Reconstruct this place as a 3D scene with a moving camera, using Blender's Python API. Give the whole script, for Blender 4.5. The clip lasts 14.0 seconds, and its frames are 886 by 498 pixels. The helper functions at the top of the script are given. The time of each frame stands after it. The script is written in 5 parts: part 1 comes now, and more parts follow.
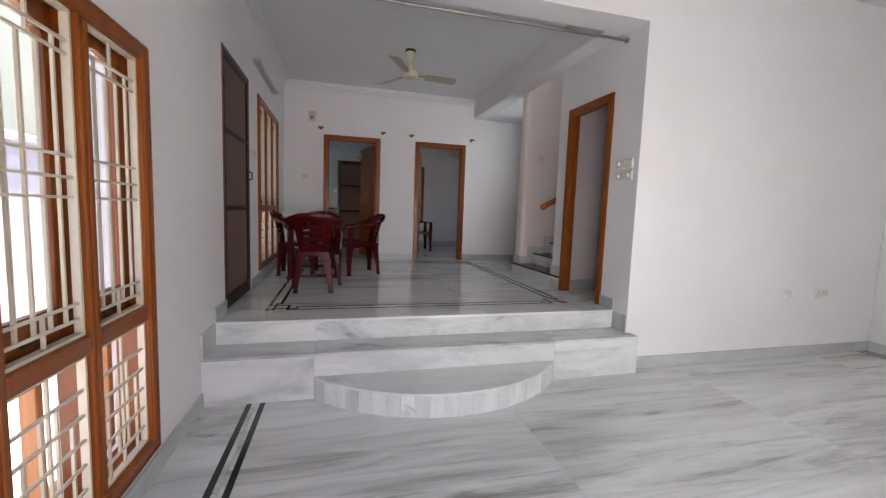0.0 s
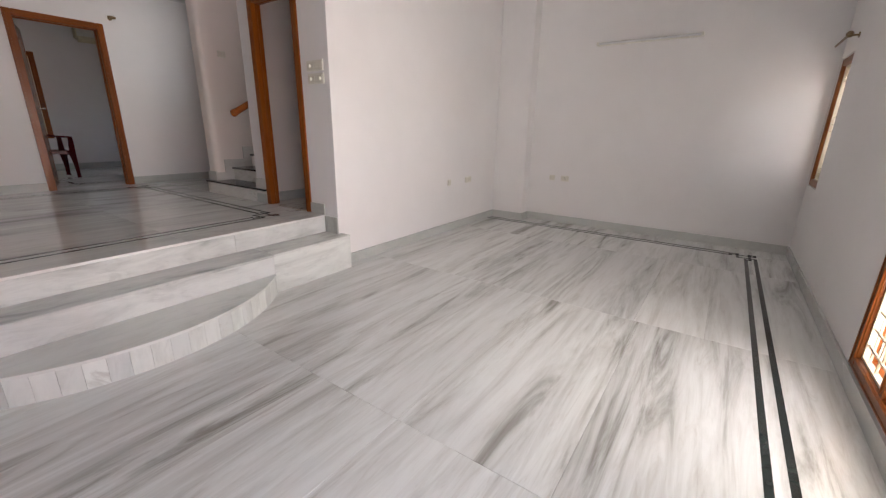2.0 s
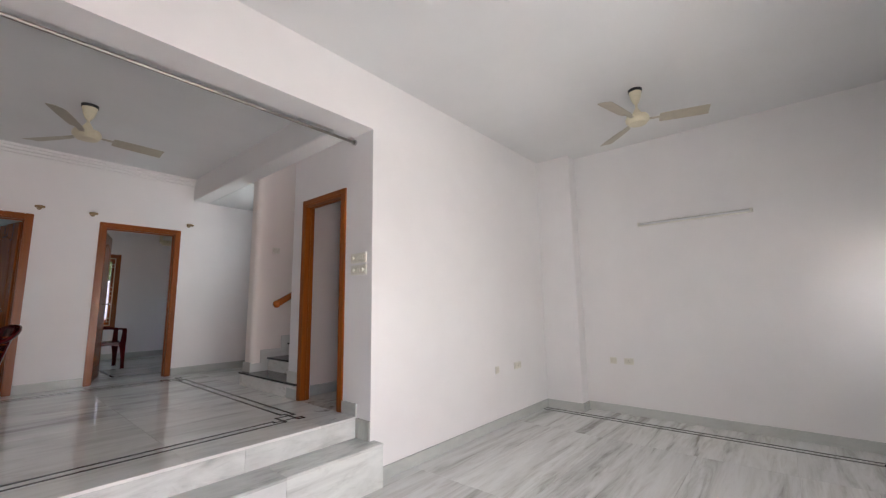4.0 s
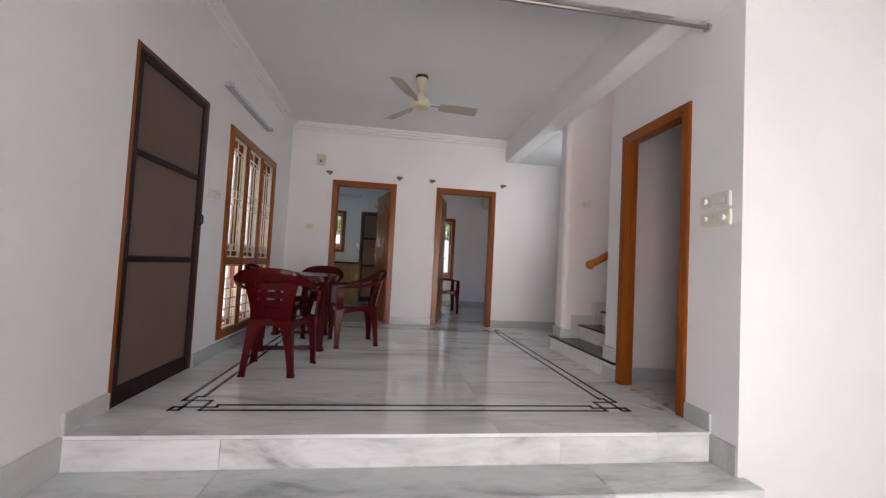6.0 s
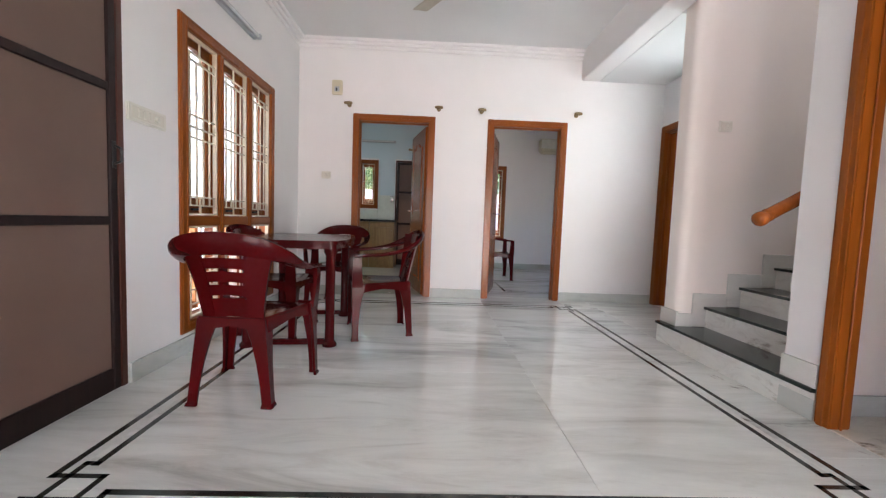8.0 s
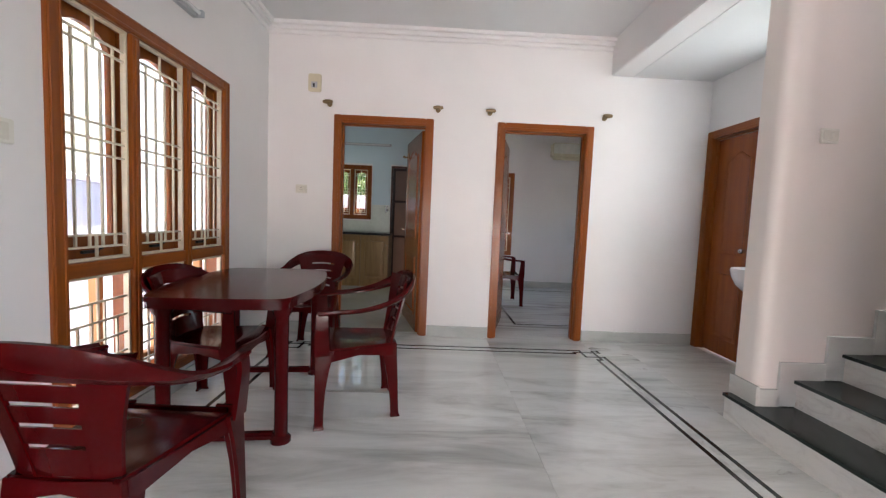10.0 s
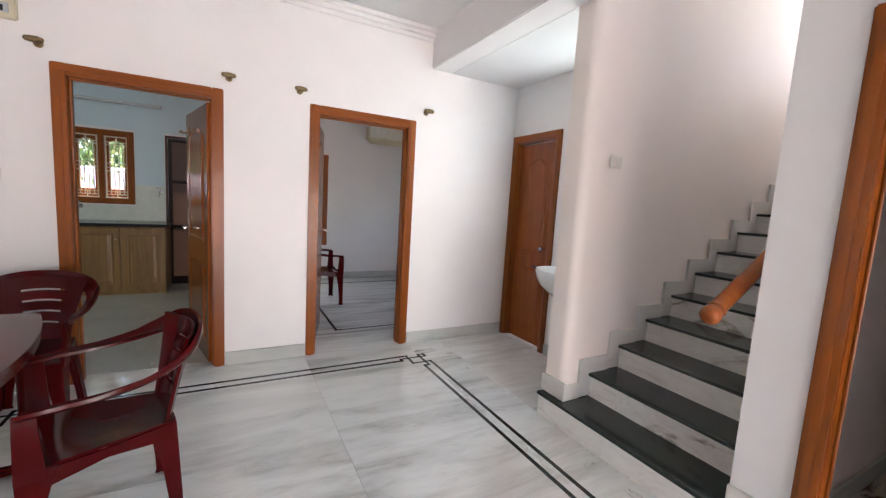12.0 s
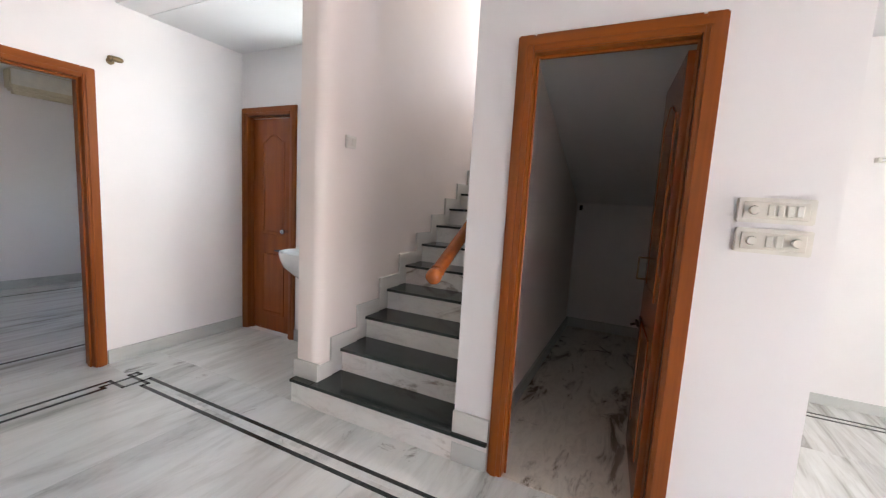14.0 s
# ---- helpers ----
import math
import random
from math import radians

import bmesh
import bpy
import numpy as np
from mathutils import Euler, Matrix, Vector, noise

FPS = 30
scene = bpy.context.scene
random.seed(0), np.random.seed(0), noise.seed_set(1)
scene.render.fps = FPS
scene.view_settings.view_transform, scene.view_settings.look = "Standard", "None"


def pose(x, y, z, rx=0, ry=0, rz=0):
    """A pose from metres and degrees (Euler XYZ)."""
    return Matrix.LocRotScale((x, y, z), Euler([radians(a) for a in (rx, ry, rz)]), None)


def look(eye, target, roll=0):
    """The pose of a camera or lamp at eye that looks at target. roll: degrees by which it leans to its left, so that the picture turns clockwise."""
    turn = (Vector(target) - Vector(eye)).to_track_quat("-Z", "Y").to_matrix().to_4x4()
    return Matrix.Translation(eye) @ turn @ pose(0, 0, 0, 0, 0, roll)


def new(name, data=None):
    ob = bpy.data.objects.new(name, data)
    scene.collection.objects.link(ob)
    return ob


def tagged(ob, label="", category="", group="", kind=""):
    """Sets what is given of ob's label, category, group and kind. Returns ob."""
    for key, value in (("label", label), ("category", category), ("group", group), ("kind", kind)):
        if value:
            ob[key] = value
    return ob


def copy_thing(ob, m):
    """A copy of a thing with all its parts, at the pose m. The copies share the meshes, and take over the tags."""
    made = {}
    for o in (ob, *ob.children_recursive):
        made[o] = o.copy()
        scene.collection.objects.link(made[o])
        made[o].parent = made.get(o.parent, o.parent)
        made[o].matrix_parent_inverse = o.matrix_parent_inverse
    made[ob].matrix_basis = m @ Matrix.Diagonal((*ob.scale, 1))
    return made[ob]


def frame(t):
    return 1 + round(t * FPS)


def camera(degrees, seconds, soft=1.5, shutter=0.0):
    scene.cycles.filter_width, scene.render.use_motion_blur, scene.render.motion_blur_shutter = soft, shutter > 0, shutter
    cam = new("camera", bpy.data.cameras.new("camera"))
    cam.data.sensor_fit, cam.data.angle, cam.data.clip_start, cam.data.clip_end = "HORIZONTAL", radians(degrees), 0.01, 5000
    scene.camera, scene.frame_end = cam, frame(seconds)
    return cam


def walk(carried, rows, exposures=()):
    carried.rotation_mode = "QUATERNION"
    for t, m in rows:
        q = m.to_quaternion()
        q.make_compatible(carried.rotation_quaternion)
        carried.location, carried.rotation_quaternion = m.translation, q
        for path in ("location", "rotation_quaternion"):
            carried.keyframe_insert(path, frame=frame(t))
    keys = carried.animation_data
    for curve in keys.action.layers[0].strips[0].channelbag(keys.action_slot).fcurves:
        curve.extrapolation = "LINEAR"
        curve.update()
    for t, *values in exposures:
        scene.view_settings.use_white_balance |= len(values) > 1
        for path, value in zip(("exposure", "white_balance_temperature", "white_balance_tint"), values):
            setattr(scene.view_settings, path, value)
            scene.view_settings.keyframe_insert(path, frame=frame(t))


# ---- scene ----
cam = camera(96.3, 14.0, 1.3)
PATH = [
    (0, (0.057, 0.055, 1.384), (0.56, 1.983, 1.2), 2.0),
    (0.5, (0.008, 0.063, 1.398), (0.81, 1.874, 1.124), 1.6),
    (1, (0.043, 0.059, 1.387), (1.189, 1.654, 1.01), 1.1),
    (1.5, (0.04, 0.049, 1.373), (1.455, 1.374, 0.878), 0.7),
    (2, (0.059, 0.035, 1.349), (1.631, 1.129, 0.775), 1.0),
    (2.2, (0.043, 0.035, 1.319), (1.666, 1.054, 0.745), 1.2),
    (4.3, (0.407, 0.431, 1.46), (1.807, 1.798, 1.871), 1.1),
    (4.5, (0.423, 0.499, 1.46), (1.688, 1.987, 1.888), 1.0),
    (5, (0.511, 0.673, 1.455), (1.369, 2.437, 1.844), 1.1),
    (5.5, (0.616, 0.847, 1.444), (1.108, 2.767, 1.713), 2.1),
    (6, (0.661, 1.11, 1.408), (0.928, 3.09, 1.496), 2.9),
    (6.5, (0.713, 1.402, 1.382), (0.875, 3.395, 1.332), 3.3),
    (7, (0.772, 1.751, 1.378), (0.865, 3.746, 1.272), 3.3),
    (7.5, (0.75, 2.127, 1.378), (0.806, 4.124, 1.283), 2.8),
    (8, (0.709, 2.442, 1.415), (0.774, 4.436, 1.276), 2.1),
    (8.5, (0.755, 2.771, 1.51), (0.78, 4.767, 1.39), 2.1),
    (10.8, (0.741, 3.446, 1.739), (0.883, 5.432, 1.546), 3.2),
    (11, (0.749, 3.507, 1.775), (0.989, 5.482, 1.568), 3.4),
    (11.5, (0.783, 3.6, 1.868), (1.366, 5.5, 1.638), 3.5),
    (12, (0.757, 3.685, 1.882), (1.704, 5.431, 1.654), 3.4),
    (12.5, (0.738, 3.708, 1.882), (1.974, 5.266, 1.664), 3.6),
    (13, (0.742, 3.701, 1.885), (2.197, 5.058, 1.682), 3.9),
    (13.5, (0.76, 3.695, 1.872), (2.39, 4.835, 1.665), 3.9),
    (14, (0.802, 3.691, 1.856), (2.588, 4.56, 1.619), 3.3),
]
walk(cam, [(t, look(eye, target, roll)) for t, eye, target, roll in PATH],
     [(0, 2.2, 6250, 9), (1, 2.45, 6450, 10), (2.2, 2.1, 6850, 13), (4.3, 2.4, 6400, 9), (5.5, 2.62, 6300, 8), (6.5, 2.68, 6650, 13), (7.3, 3.1, 6700, 13), (8.2, 3.43, 6400, 7), (8.5, 3.42, 6400, 7), (11, 3.15, 6550, 9), (12.2, 3.54, 6500, 9), (14, 3.5, 6500, 9)])

# ---- world, sun, exposure ----
U = 0.51            # level of the dining floor above the living floor
XL = -0.845         # inner face of the west wall
YB = 7.13           # dining face of the back partition
YF = -0.74          # inner face of the front wall
XE = 6.08           # inner face of the east wall
world = bpy.data.worlds.new("sky")
scene.world = world
world.use_nodes = True
wn = world.node_tree
sky = wn.nodes.new("ShaderNodeTexSky")
sky.sky_type = "NISHITA"
sky.sun_disc = False
sky.sun_elevation, sky.sun_rotation = radians(76), radians(20)
wn.nodes["Background"].inputs["Strength"].default_value = 0.15
wn.links.new(sky.outputs[0], wn.nodes["Background"].inputs["Color"])
sun_data = bpy.data.lights.new("sun", "SUN")
sun_data.energy, sun_data.angle, sun_data.color = 5.0, radians(0.5), (1.0, 0.95, 0.88)
sun = new("sun", sun_data)
sun.matrix_world = look((0, 0, 0), (-math.sin(radians(20)) * 0.242, -math.cos(radians(20)) * 0.242, -0.970))


# Area lamp added at an opening, seen or unseen, to stand in for daylight.
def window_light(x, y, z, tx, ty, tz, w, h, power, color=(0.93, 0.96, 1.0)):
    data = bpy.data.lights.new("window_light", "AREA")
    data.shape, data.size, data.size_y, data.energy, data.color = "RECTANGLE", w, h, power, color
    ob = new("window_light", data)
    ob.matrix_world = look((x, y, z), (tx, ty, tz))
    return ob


# Added fill in an unseen front opening, to brighten living room and steps.
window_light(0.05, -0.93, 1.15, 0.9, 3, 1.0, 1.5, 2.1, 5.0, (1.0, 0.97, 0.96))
window_light(2.27, -0.95, 1.15, 3.9, 3, 1.2, 1.40, 1.9, 25, (1.0, 0.95, 0.91))
window_light(5.77, -0.96, 1.47, 5.3, 3, 1.3, 0.50, 1.2, 1.8, (1.0, 0.94, 0.88))
# Added fill to lift the kitchen, from an unseen west opening.
window_light(-2.38, 8.9, 2.1, 0.0, 8.9, 1.5, 1.16, 0.96, 0.6, (0.90, 1.0, 0.98))
# Added fill to lift the bedroom, from an unseen east opening.
window_light(4.74, 8.75, 1.9, 2.0, 8.8, 1.4, 0.64, 0.74, 0.30, (1.0, 0.96, 0.90))
# Added stairwell fill; its high landing opening is unseen, assumed from the bright wall.
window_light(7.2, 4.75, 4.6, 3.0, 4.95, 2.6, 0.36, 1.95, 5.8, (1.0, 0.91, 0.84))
# Added bluish lobby fill at an unseen vent, assumed from the tint there.
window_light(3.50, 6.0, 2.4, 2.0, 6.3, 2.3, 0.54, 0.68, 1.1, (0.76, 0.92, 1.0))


# ---- materials ----
def material(name, rough=0.5, metal=0.0):
    m = bpy.data.materials.new(name)
    m.use_nodes = True
    b = m.node_tree.nodes["Principled BSDF"]
    b.inputs["Roughness"].default_value, b.inputs["Metallic"].default_value = rough, metal
    return m, m.node_tree, b


def node(nt, kind, **inputs):
    n = nt.nodes.new(kind)
    for k, v in inputs.items():
        n.inputs[k.replace("_", " ")].default_value = v
    return n


def ramp(nt, source, stops):
    n = nt.nodes.new("ShaderNodeValToRGB")
    el = n.color_ramp.elements
    while len(el) < len(stops):
        el.new(0.5)
    for e, (p, c) in zip(el, stops):
        e.position, e.color = p, (*c, 1)
    nt.links.new(source, n.inputs[0])
    return n.outputs[0]


def bump(nt, b, height, strength, distance):
    n = node(nt, "ShaderNodeBump", Strength=strength, Distance=distance)
    nt.links.new(height, n.inputs["Height"])
    nt.links.new(n.outputs[0], b.inputs["Normal"])


def coords(nt, scale=(1, 1, 1), rot=(0, 0, 0), spread=0.0):
    tc = nt.nodes.new("ShaderNodeTexCoord")
    mp = nt.nodes.new("ShaderNodeMapping")
    mp.inputs["Scale"].default_value, mp.inputs["Rotation"].default_value = scale, rot
    src = tc.outputs["Object"]
    if spread:
        oi = nt.nodes.new("ShaderNodeObjectInfo")
        ml = nt.nodes.new("ShaderNodeVectorMath")
        ml.operation = "MULTIPLY_ADD"
        cb = nt.nodes.new("ShaderNodeCombineXYZ")
        for i in range(3):
            nt.links.new(oi.outputs["Random"], cb.inputs[i])
        nt.links.new(cb.outputs[0], ml.inputs[0])
        ml.inputs[1].default_value = (spread, spread * 1.7, spread * 0.6)
        nt.links.new(src, ml.inputs[2])
        src = ml.outputs[0]
    nt.links.new(src, mp.inputs["Vector"])
    return mp.outputs[0]


def paint(name, color, rough=0.55, grain=90, depth=0.15, stain=0.06):
    """Painted plaster: broad uneven tone, fine roller grain."""
    m, nt, b = material(name, rough)
    v = coords(nt)
    broad = node(nt, "ShaderNodeTexNoise", Scale=0.9, Detail=5.0, Roughness=0.6)
    nt.links.new(v, broad.inputs["Vector"])
    lo = tuple(c * (1 - stain) for c in color)
    nt.links.new(ramp(nt, broad.outputs["Fac"], [(0.3, lo), (0.65, color)]), b.inputs["Base Color"])
    fine = node(nt, "ShaderNodeTexNoise", Scale=grain, Detail=3.0)
    nt.links.new(v, fine.inputs["Vector"])
    bump(nt, b, fine.outputs["Fac"], depth, 0.002)
    return m


def marble(name, light, dark, rough=0.1, scale=(0.55, 3.2, 3.2), rot=(0, 0, 0.12), cut=0.47, spread=37.0, brown=None, edge=0.15, tone=0.0, spots=None):
    """Polished marble: long streaks in drifts with finer threads, each slab its own cut and tone; spots: colour of sparse dark blotches."""
    m, nt, b = material(name, rough)
    v = coords(nt, scale, rot, spread)
    a = node(nt, "ShaderNodeTexNoise", Scale=1.5, Detail=8.0, Roughness=0.62, Distortion=0.9)
    nt.links.new(v, a.inputs["Vector"])
    c = node(nt, "ShaderNodeTexNoise", Scale=4.4, Detail=7.0, Roughness=0.7, Distortion=1.4)
    nt.links.new(v, c.inputs["Vector"])
    drift = node(nt, "ShaderNodeTexNoise", Scale=0.62, Detail=3.0, Roughness=0.55, Distortion=0.4)
    nt.links.new(v, drift.inputs["Vector"])
    mid = tuple((l * 2 + d) / 3 for l, d in zip(light, dark))
    one = ramp(nt, a.outputs["Fac"], [(cut - edge, dark), (cut - edge * 0.2, mid), (cut + edge * 0.67, light)])
    two = ramp(nt, c.outputs["Fac"], [(0.36, brown or dark), (0.45, mid), (0.56, light)])

    def mixed(kind, fac, p, q):
        mix = nt.nodes.new("ShaderNodeMix")
        mix.data_type, mix.blend_type = "RGBA", kind
        for value, socket in ((fac, "Factor"), (p, "A"), (q, "B")):
            if isinstance(value, float):
                mix.inputs[socket].default_value = value
            elif isinstance(value, tuple):
                mix.inputs[socket].default_value = (*value, 1)
            else:
                nt.links.new(value, mix.inputs[socket])
        return mix.outputs["Result"]

    def level(source, a0, a1, b0, b1):
        r = nt.nodes.new("ShaderNodeMapRange")
        for key, value in (("From Min", a0), ("From Max", a1), ("To Min", b0), ("To Max", b1)):
            r.inputs[key].default_value = value
        nt.links.new(source, r.inputs["Value"])
        return r.outputs[0]

    color = mixed("MULTIPLY", 0.38, one, two)
    color = mixed("MIX", level(drift.outputs["Fac"], 0.40, 0.62, 1.0, 0.48), tuple(0.96 * k for k in light), color)
    if tone:
        oi = nt.nodes.new("ShaderNodeObjectInfo")
        color = mixed("MULTIPLY", 1.0, color, ramp(nt, oi.outputs["Random"], [(0.0, (1 - tone, 1 - tone, 1 - tone * 0.9)), (1.0, (1.0, 1.0, 1.0))]))
    if spots:
        n = node(nt, "ShaderNodeTexNoise", Scale=2.6, Detail=9.0, Roughness=0.66, Distortion=1.1)
        nt.links.new(coords(nt, (1, 1.6, 1.6), (0, 0, 0.7), 9.0), n.inputs["Vector"])
        color = mixed("MIX", level(n.outputs["Fac"], 0.60, 0.68, 0.0, 0.85), color, spots)
    nt.links.new(color, b.inputs["Base Color"])
    nt.links.new(level(c.outputs["Fac"], 0.0, 1.0, rough * 0.7, rough * 1.7), b.inputs["Roughness"])
    return m


def wood(name, light, dark, rough=0.25, along="z", coat=0.3):
    m, nt, b = material(name, rough)
    s = {"x": (1.2, 22, 22), "y": (22, 1.2, 22), "z": (22, 22, 1.2)}[along]
    v = coords(nt, s, spread=11.0)
    a = node(nt, "ShaderNodeTexNoise", Scale=1.0, Detail=6.0, Roughness=0.65, Distortion=0.5)
    nt.links.new(v, a.inputs["Vector"])
    nt.links.new(ramp(nt, a.outputs["Fac"], [(0.3, dark), (0.62, light)]), b.inputs["Base Color"])
    b.inputs["Coat Weight"].default_value, b.inputs["Coat Roughness"].default_value = coat, 0.12
    b.inputs["Specular IOR Level"].default_value = 0.3
    bump(nt, b, a.outputs["Fac"], 0.12, 0.002)
    return m


def plain(name, color, rough=0.4, metal=0.0, vary=0.12, scale=14.0, coat=0.0):
    m, nt, b = material(name, rough, metal)
    v = coords(nt)
    a = node(nt, "ShaderNodeTexNoise", Scale=scale, Detail=4.0, Roughness=0.6)
    nt.links.new(v, a.inputs["Vector"])
    nt.links.new(ramp(nt, a.outputs["Fac"], [(0.3, tuple(c * (1 - vary) for c in color)), (0.7, color)]), b.inputs["Base Color"])
    r = nt.nodes.new("ShaderNodeMapRange")
    r.inputs["To Min"].default_value, r.inputs["To Max"].default_value = rough * 0.8, min(1.0, rough * 1.25)
    nt.links.new(a.outputs["Fac"], r.inputs["Value"])
    nt.links.new(r.outputs[0], b.inputs["Roughness"])
    b.inputs["Coat Weight"].default_value = coat
    return m


PLASTER = paint("white_plaster", (0.80, 0.785, 0.78))
CEILING = paint("ceiling_white", (0.73, 0.73, 0.73), 0.7)
STAIRPAINT = paint("stair_wall_cream", (0.82, 0.755, 0.71))
KITCHENPAINT = paint("kitchen_paint", (0.58, 0.70, 0.75))
MARBLE = marble("white_marble", (0.80, 0.81, 0.795), (0.33, 0.32, 0.29), 0.06, (0.46, 4.6, 4.6), brown=(0.42, 0.385, 0.32), tone=0.12)
BORDERMARBLE = marble("spotted_border_marble", (0.80, 0.81, 0.79), (0.34, 0.35, 0.34), 0.06, brown=(0.42, 0.40, 0.36), tone=0.10, spots=(0.17, 0.155, 0.14))
DINEMARBLE = marble("soft_streaked_marble", (0.85, 0.855, 0.83), (0.33, 0.33, 0.31), 0.065, (0.4, 1.9, 1.9), (0, 0, 0.10), 0.45, brown=(0.42, 0.40, 0.35), tone=0.14)
STEPMARBLE = marble("step_marble", (0.78, 0.80, 0.775), (0.30, 0.32, 0.31), 0.14, (0.7, 2.2, 2.6), (0, 0.2, 0.2), 0.45, tone=0.16)
STRIPMARBLE = marble("step_strip_marble", (0.82, 0.845, 0.81), (0.44, 0.46, 0.43), 0.14, (2.2, 2.2, 0.7), (0, 0.1, 0.2), 0.44, tone=0.22, spots=(0.50, 0.50, 0.47))
RISERMARBLE = marble("riser_marble", (0.83, 0.82, 0.79), (0.30, 0.25, 0.20), 0.16, (0.9, 1.2, 3.0), (0.5, 0.3, 0.2), 0.40, 19.0, (0.36, 0.31, 0.26), 0.035)
SKIRTING = marble("skirting_marble", (0.63, 0.645, 0.62), (0.46, 0.475, 0.455), 0.2, (0.8, 0.8, 2.5), (0, 0, 0), 0.45, tone=0.10)
STAIRSKIRT = marble("stair_skirting_marble", (0.74, 0.735, 0.70), (0.55, 0.54, 0.50), 0.2, (0.8, 0.8, 2.5), (0, 0, 0), 0.45, tone=0.08)
VEINED = marble("dark_veined_marble", (0.56, 0.57, 0.53), (0.26, 0.27, 0.25), 0.2, (3.2, 3.2, 1.4), (0.4, 0, 0), 0.5, tone=0.05)
STOREMARBLE = marble("brown_veined_marble", (0.78, 0.74, 0.67), (0.20, 0.155, 0.115), 0.14, (1.3, 3.6, 4), (0, 0, 0.5), 0.43, 21.0, (0.40, 0.34, 0.27), 0.06, spots=(0.17, 0.13, 0.09))
GREEN = marble("dark_green_marble", (0.026, 0.036, 0.033), (0.075, 0.098, 0.090), 0.13, (1.5, 3.2, 3.2), (0, 0, 0.9), 0.36, 13.0, (0.055, 0.07, 0.065), 0.04)
INLAY = marble("black_green_inlay", (0.032, 0.042, 0.040), (0.012, 0.016, 0.016), 0.15, (6, 6, 6), (0, 0, 0), 0.5)
PALEGROUT = plain("pale_grout", (0.64, 0.63, 0.60), 0.7)
GROUT = plain("grout", (0.46, 0.46, 0.44), 0.7)
TEAK = wood("teak_frame", (0.262, 0.068, 0.007), (0.185, 0.045, 0.005), 0.32, "z", 0.15)
TEAKX = wood("teak_rail", (0.262, 0.068, 0.007), (0.185, 0.045, 0.005), 0.32, "x", 0.15)
LEAFWOOD = wood("door_leaf_wood", (0.29, 0.076, 0.012), (0.205, 0.049, 0.009), 0.24, "z", 0.12)
DARKTEAK = wood("dark_teak_frame", (0.070, 0.018, 0.010), (0.036, 0.010, 0.007), 0.35, "z", 0.2)
WALNUT = wood("dark_brown_wood", (0.018, 0.007, 0.006), (0.008, 0.003, 0.003), 0.5, "z", 0.0)
SHUTTER = wood("shutter_orange_wood", (0.62, 0.27, 0.095), (0.42, 0.17, 0.055), 0.4, "z", 0.1)
CABINET = wood("cabinet_oak", (0.30, 0.18, 0.075), (0.21, 0.12, 0.05), 0.35, "z", 0.2)
GRILLE = plain("cream_grille_paint", (0.70, 0.62, 0.47), 0.4)
MESH = plain("insect_mesh", (0.165, 0.112, 0.092), 0.8, 0.0, 0.22, 3.0)
PLASTIC = plain("maroon_plastic", (0.064, 0.0024, 0.0034), 0.15, 0.0, 0.25, 5.0, 0.0)
PLASTIC.node_tree.nodes["Principled BSDF"].inputs["Specular IOR Level"].default_value = 0.18
CREAM = plain("cream_enamel", (0.66, 0.60, 0.44), 0.35)
BLADE = plain("taupe_fan_blade", (0.44, 0.395, 0.315), 0.4)
SWITCH = plain("switch_plastic", (0.74, 0.72, 0.65), 0.35)
# Insert colour darkened for the shade of a recess; the insert itself stands proud.
SWITCHBED = plain("switch_recess_shade", (0.68, 0.65, 0.57), 0.4)
SWITCHKEY = plain("switch_key", (0.74, 0.72, 0.64), 0.25)
BRASS = plain("antique_brass", (0.28, 0.20, 0.11), 0.35, 0.9)
RODSTEEL = plain("dull_rod_steel", (0.36, 0.33, 0.30), 0.32, 1.0)
STEEL = plain("brushed_steel", (0.60, 0.60, 0.60), 0.25, 1.0)
BLACK = plain("black_metal", (0.02, 0.02, 0.022), 0.4, 0.3)
TUBE = plain("tube_fitting", (0.45, 0.47, 0.50), 0.4)
TUBEGLASS = plain("tube_glass", (0.72, 0.73, 0.74), 0.25)
CERAMIC = plain("white_ceramic", (0.84, 0.86, 0.86), 0.08)
GRANITE = plain("black_granite", (0.028, 0.030, 0.032), 0.15, 0.0, 0.6, 160.0)
TILE = marble("kitchen_tile", (0.50, 0.50, 0.45), (0.43, 0.43, 0.39), 0.2, (1, 1, 1), (0, 0, 0), 0.5)
SPLASH = plain("backsplash_tile", (0.72, 0.76, 0.70), 0.2)
PINK = paint("pink_paint", (0.62, 0.20, 0.22), 0.7)
LILAC = paint("pale_lilac_wall", (0.74, 0.69, 0.78), 0.8, 60, 0.3, 0.12)
YELLOWWALL = paint("cream_house_wall", (0.55, 0.49, 0.37), 0.8, 40, 0.3, 0.14)
PAVING = plain("paving", (0.62, 0.60, 0.57), 0.8, 0.0, 0.3, 5.0)
EARTH = plain("earth", (0.16, 0.13, 0.09), 0.9, 0.0, 0.4, 3.0)
BARK = plain("bark", (0.12, 0.08, 0.05), 0.9, 0.0, 0.4, 20.0)


def pass_light(m, color, share):
    """Lets some light through a woven sheet, scattered."""
    nt = m.node_tree
    t = node(nt, "ShaderNodeBsdfTranslucent", Color=(*color, 1))
    mix = nt.nodes.new("ShaderNodeMixShader")
    mix.inputs[0].default_value = share
    nt.links.new(nt.nodes["Principled BSDF"].outputs[0], mix.inputs[1])
    nt.links.new(t.outputs[0], mix.inputs[2])
    nt.links.new(mix.outputs[0], nt.nodes["Material Output"].inputs["Surface"])


pass_light(MESH, (0.40, 0.28, 0.22), 0.18)


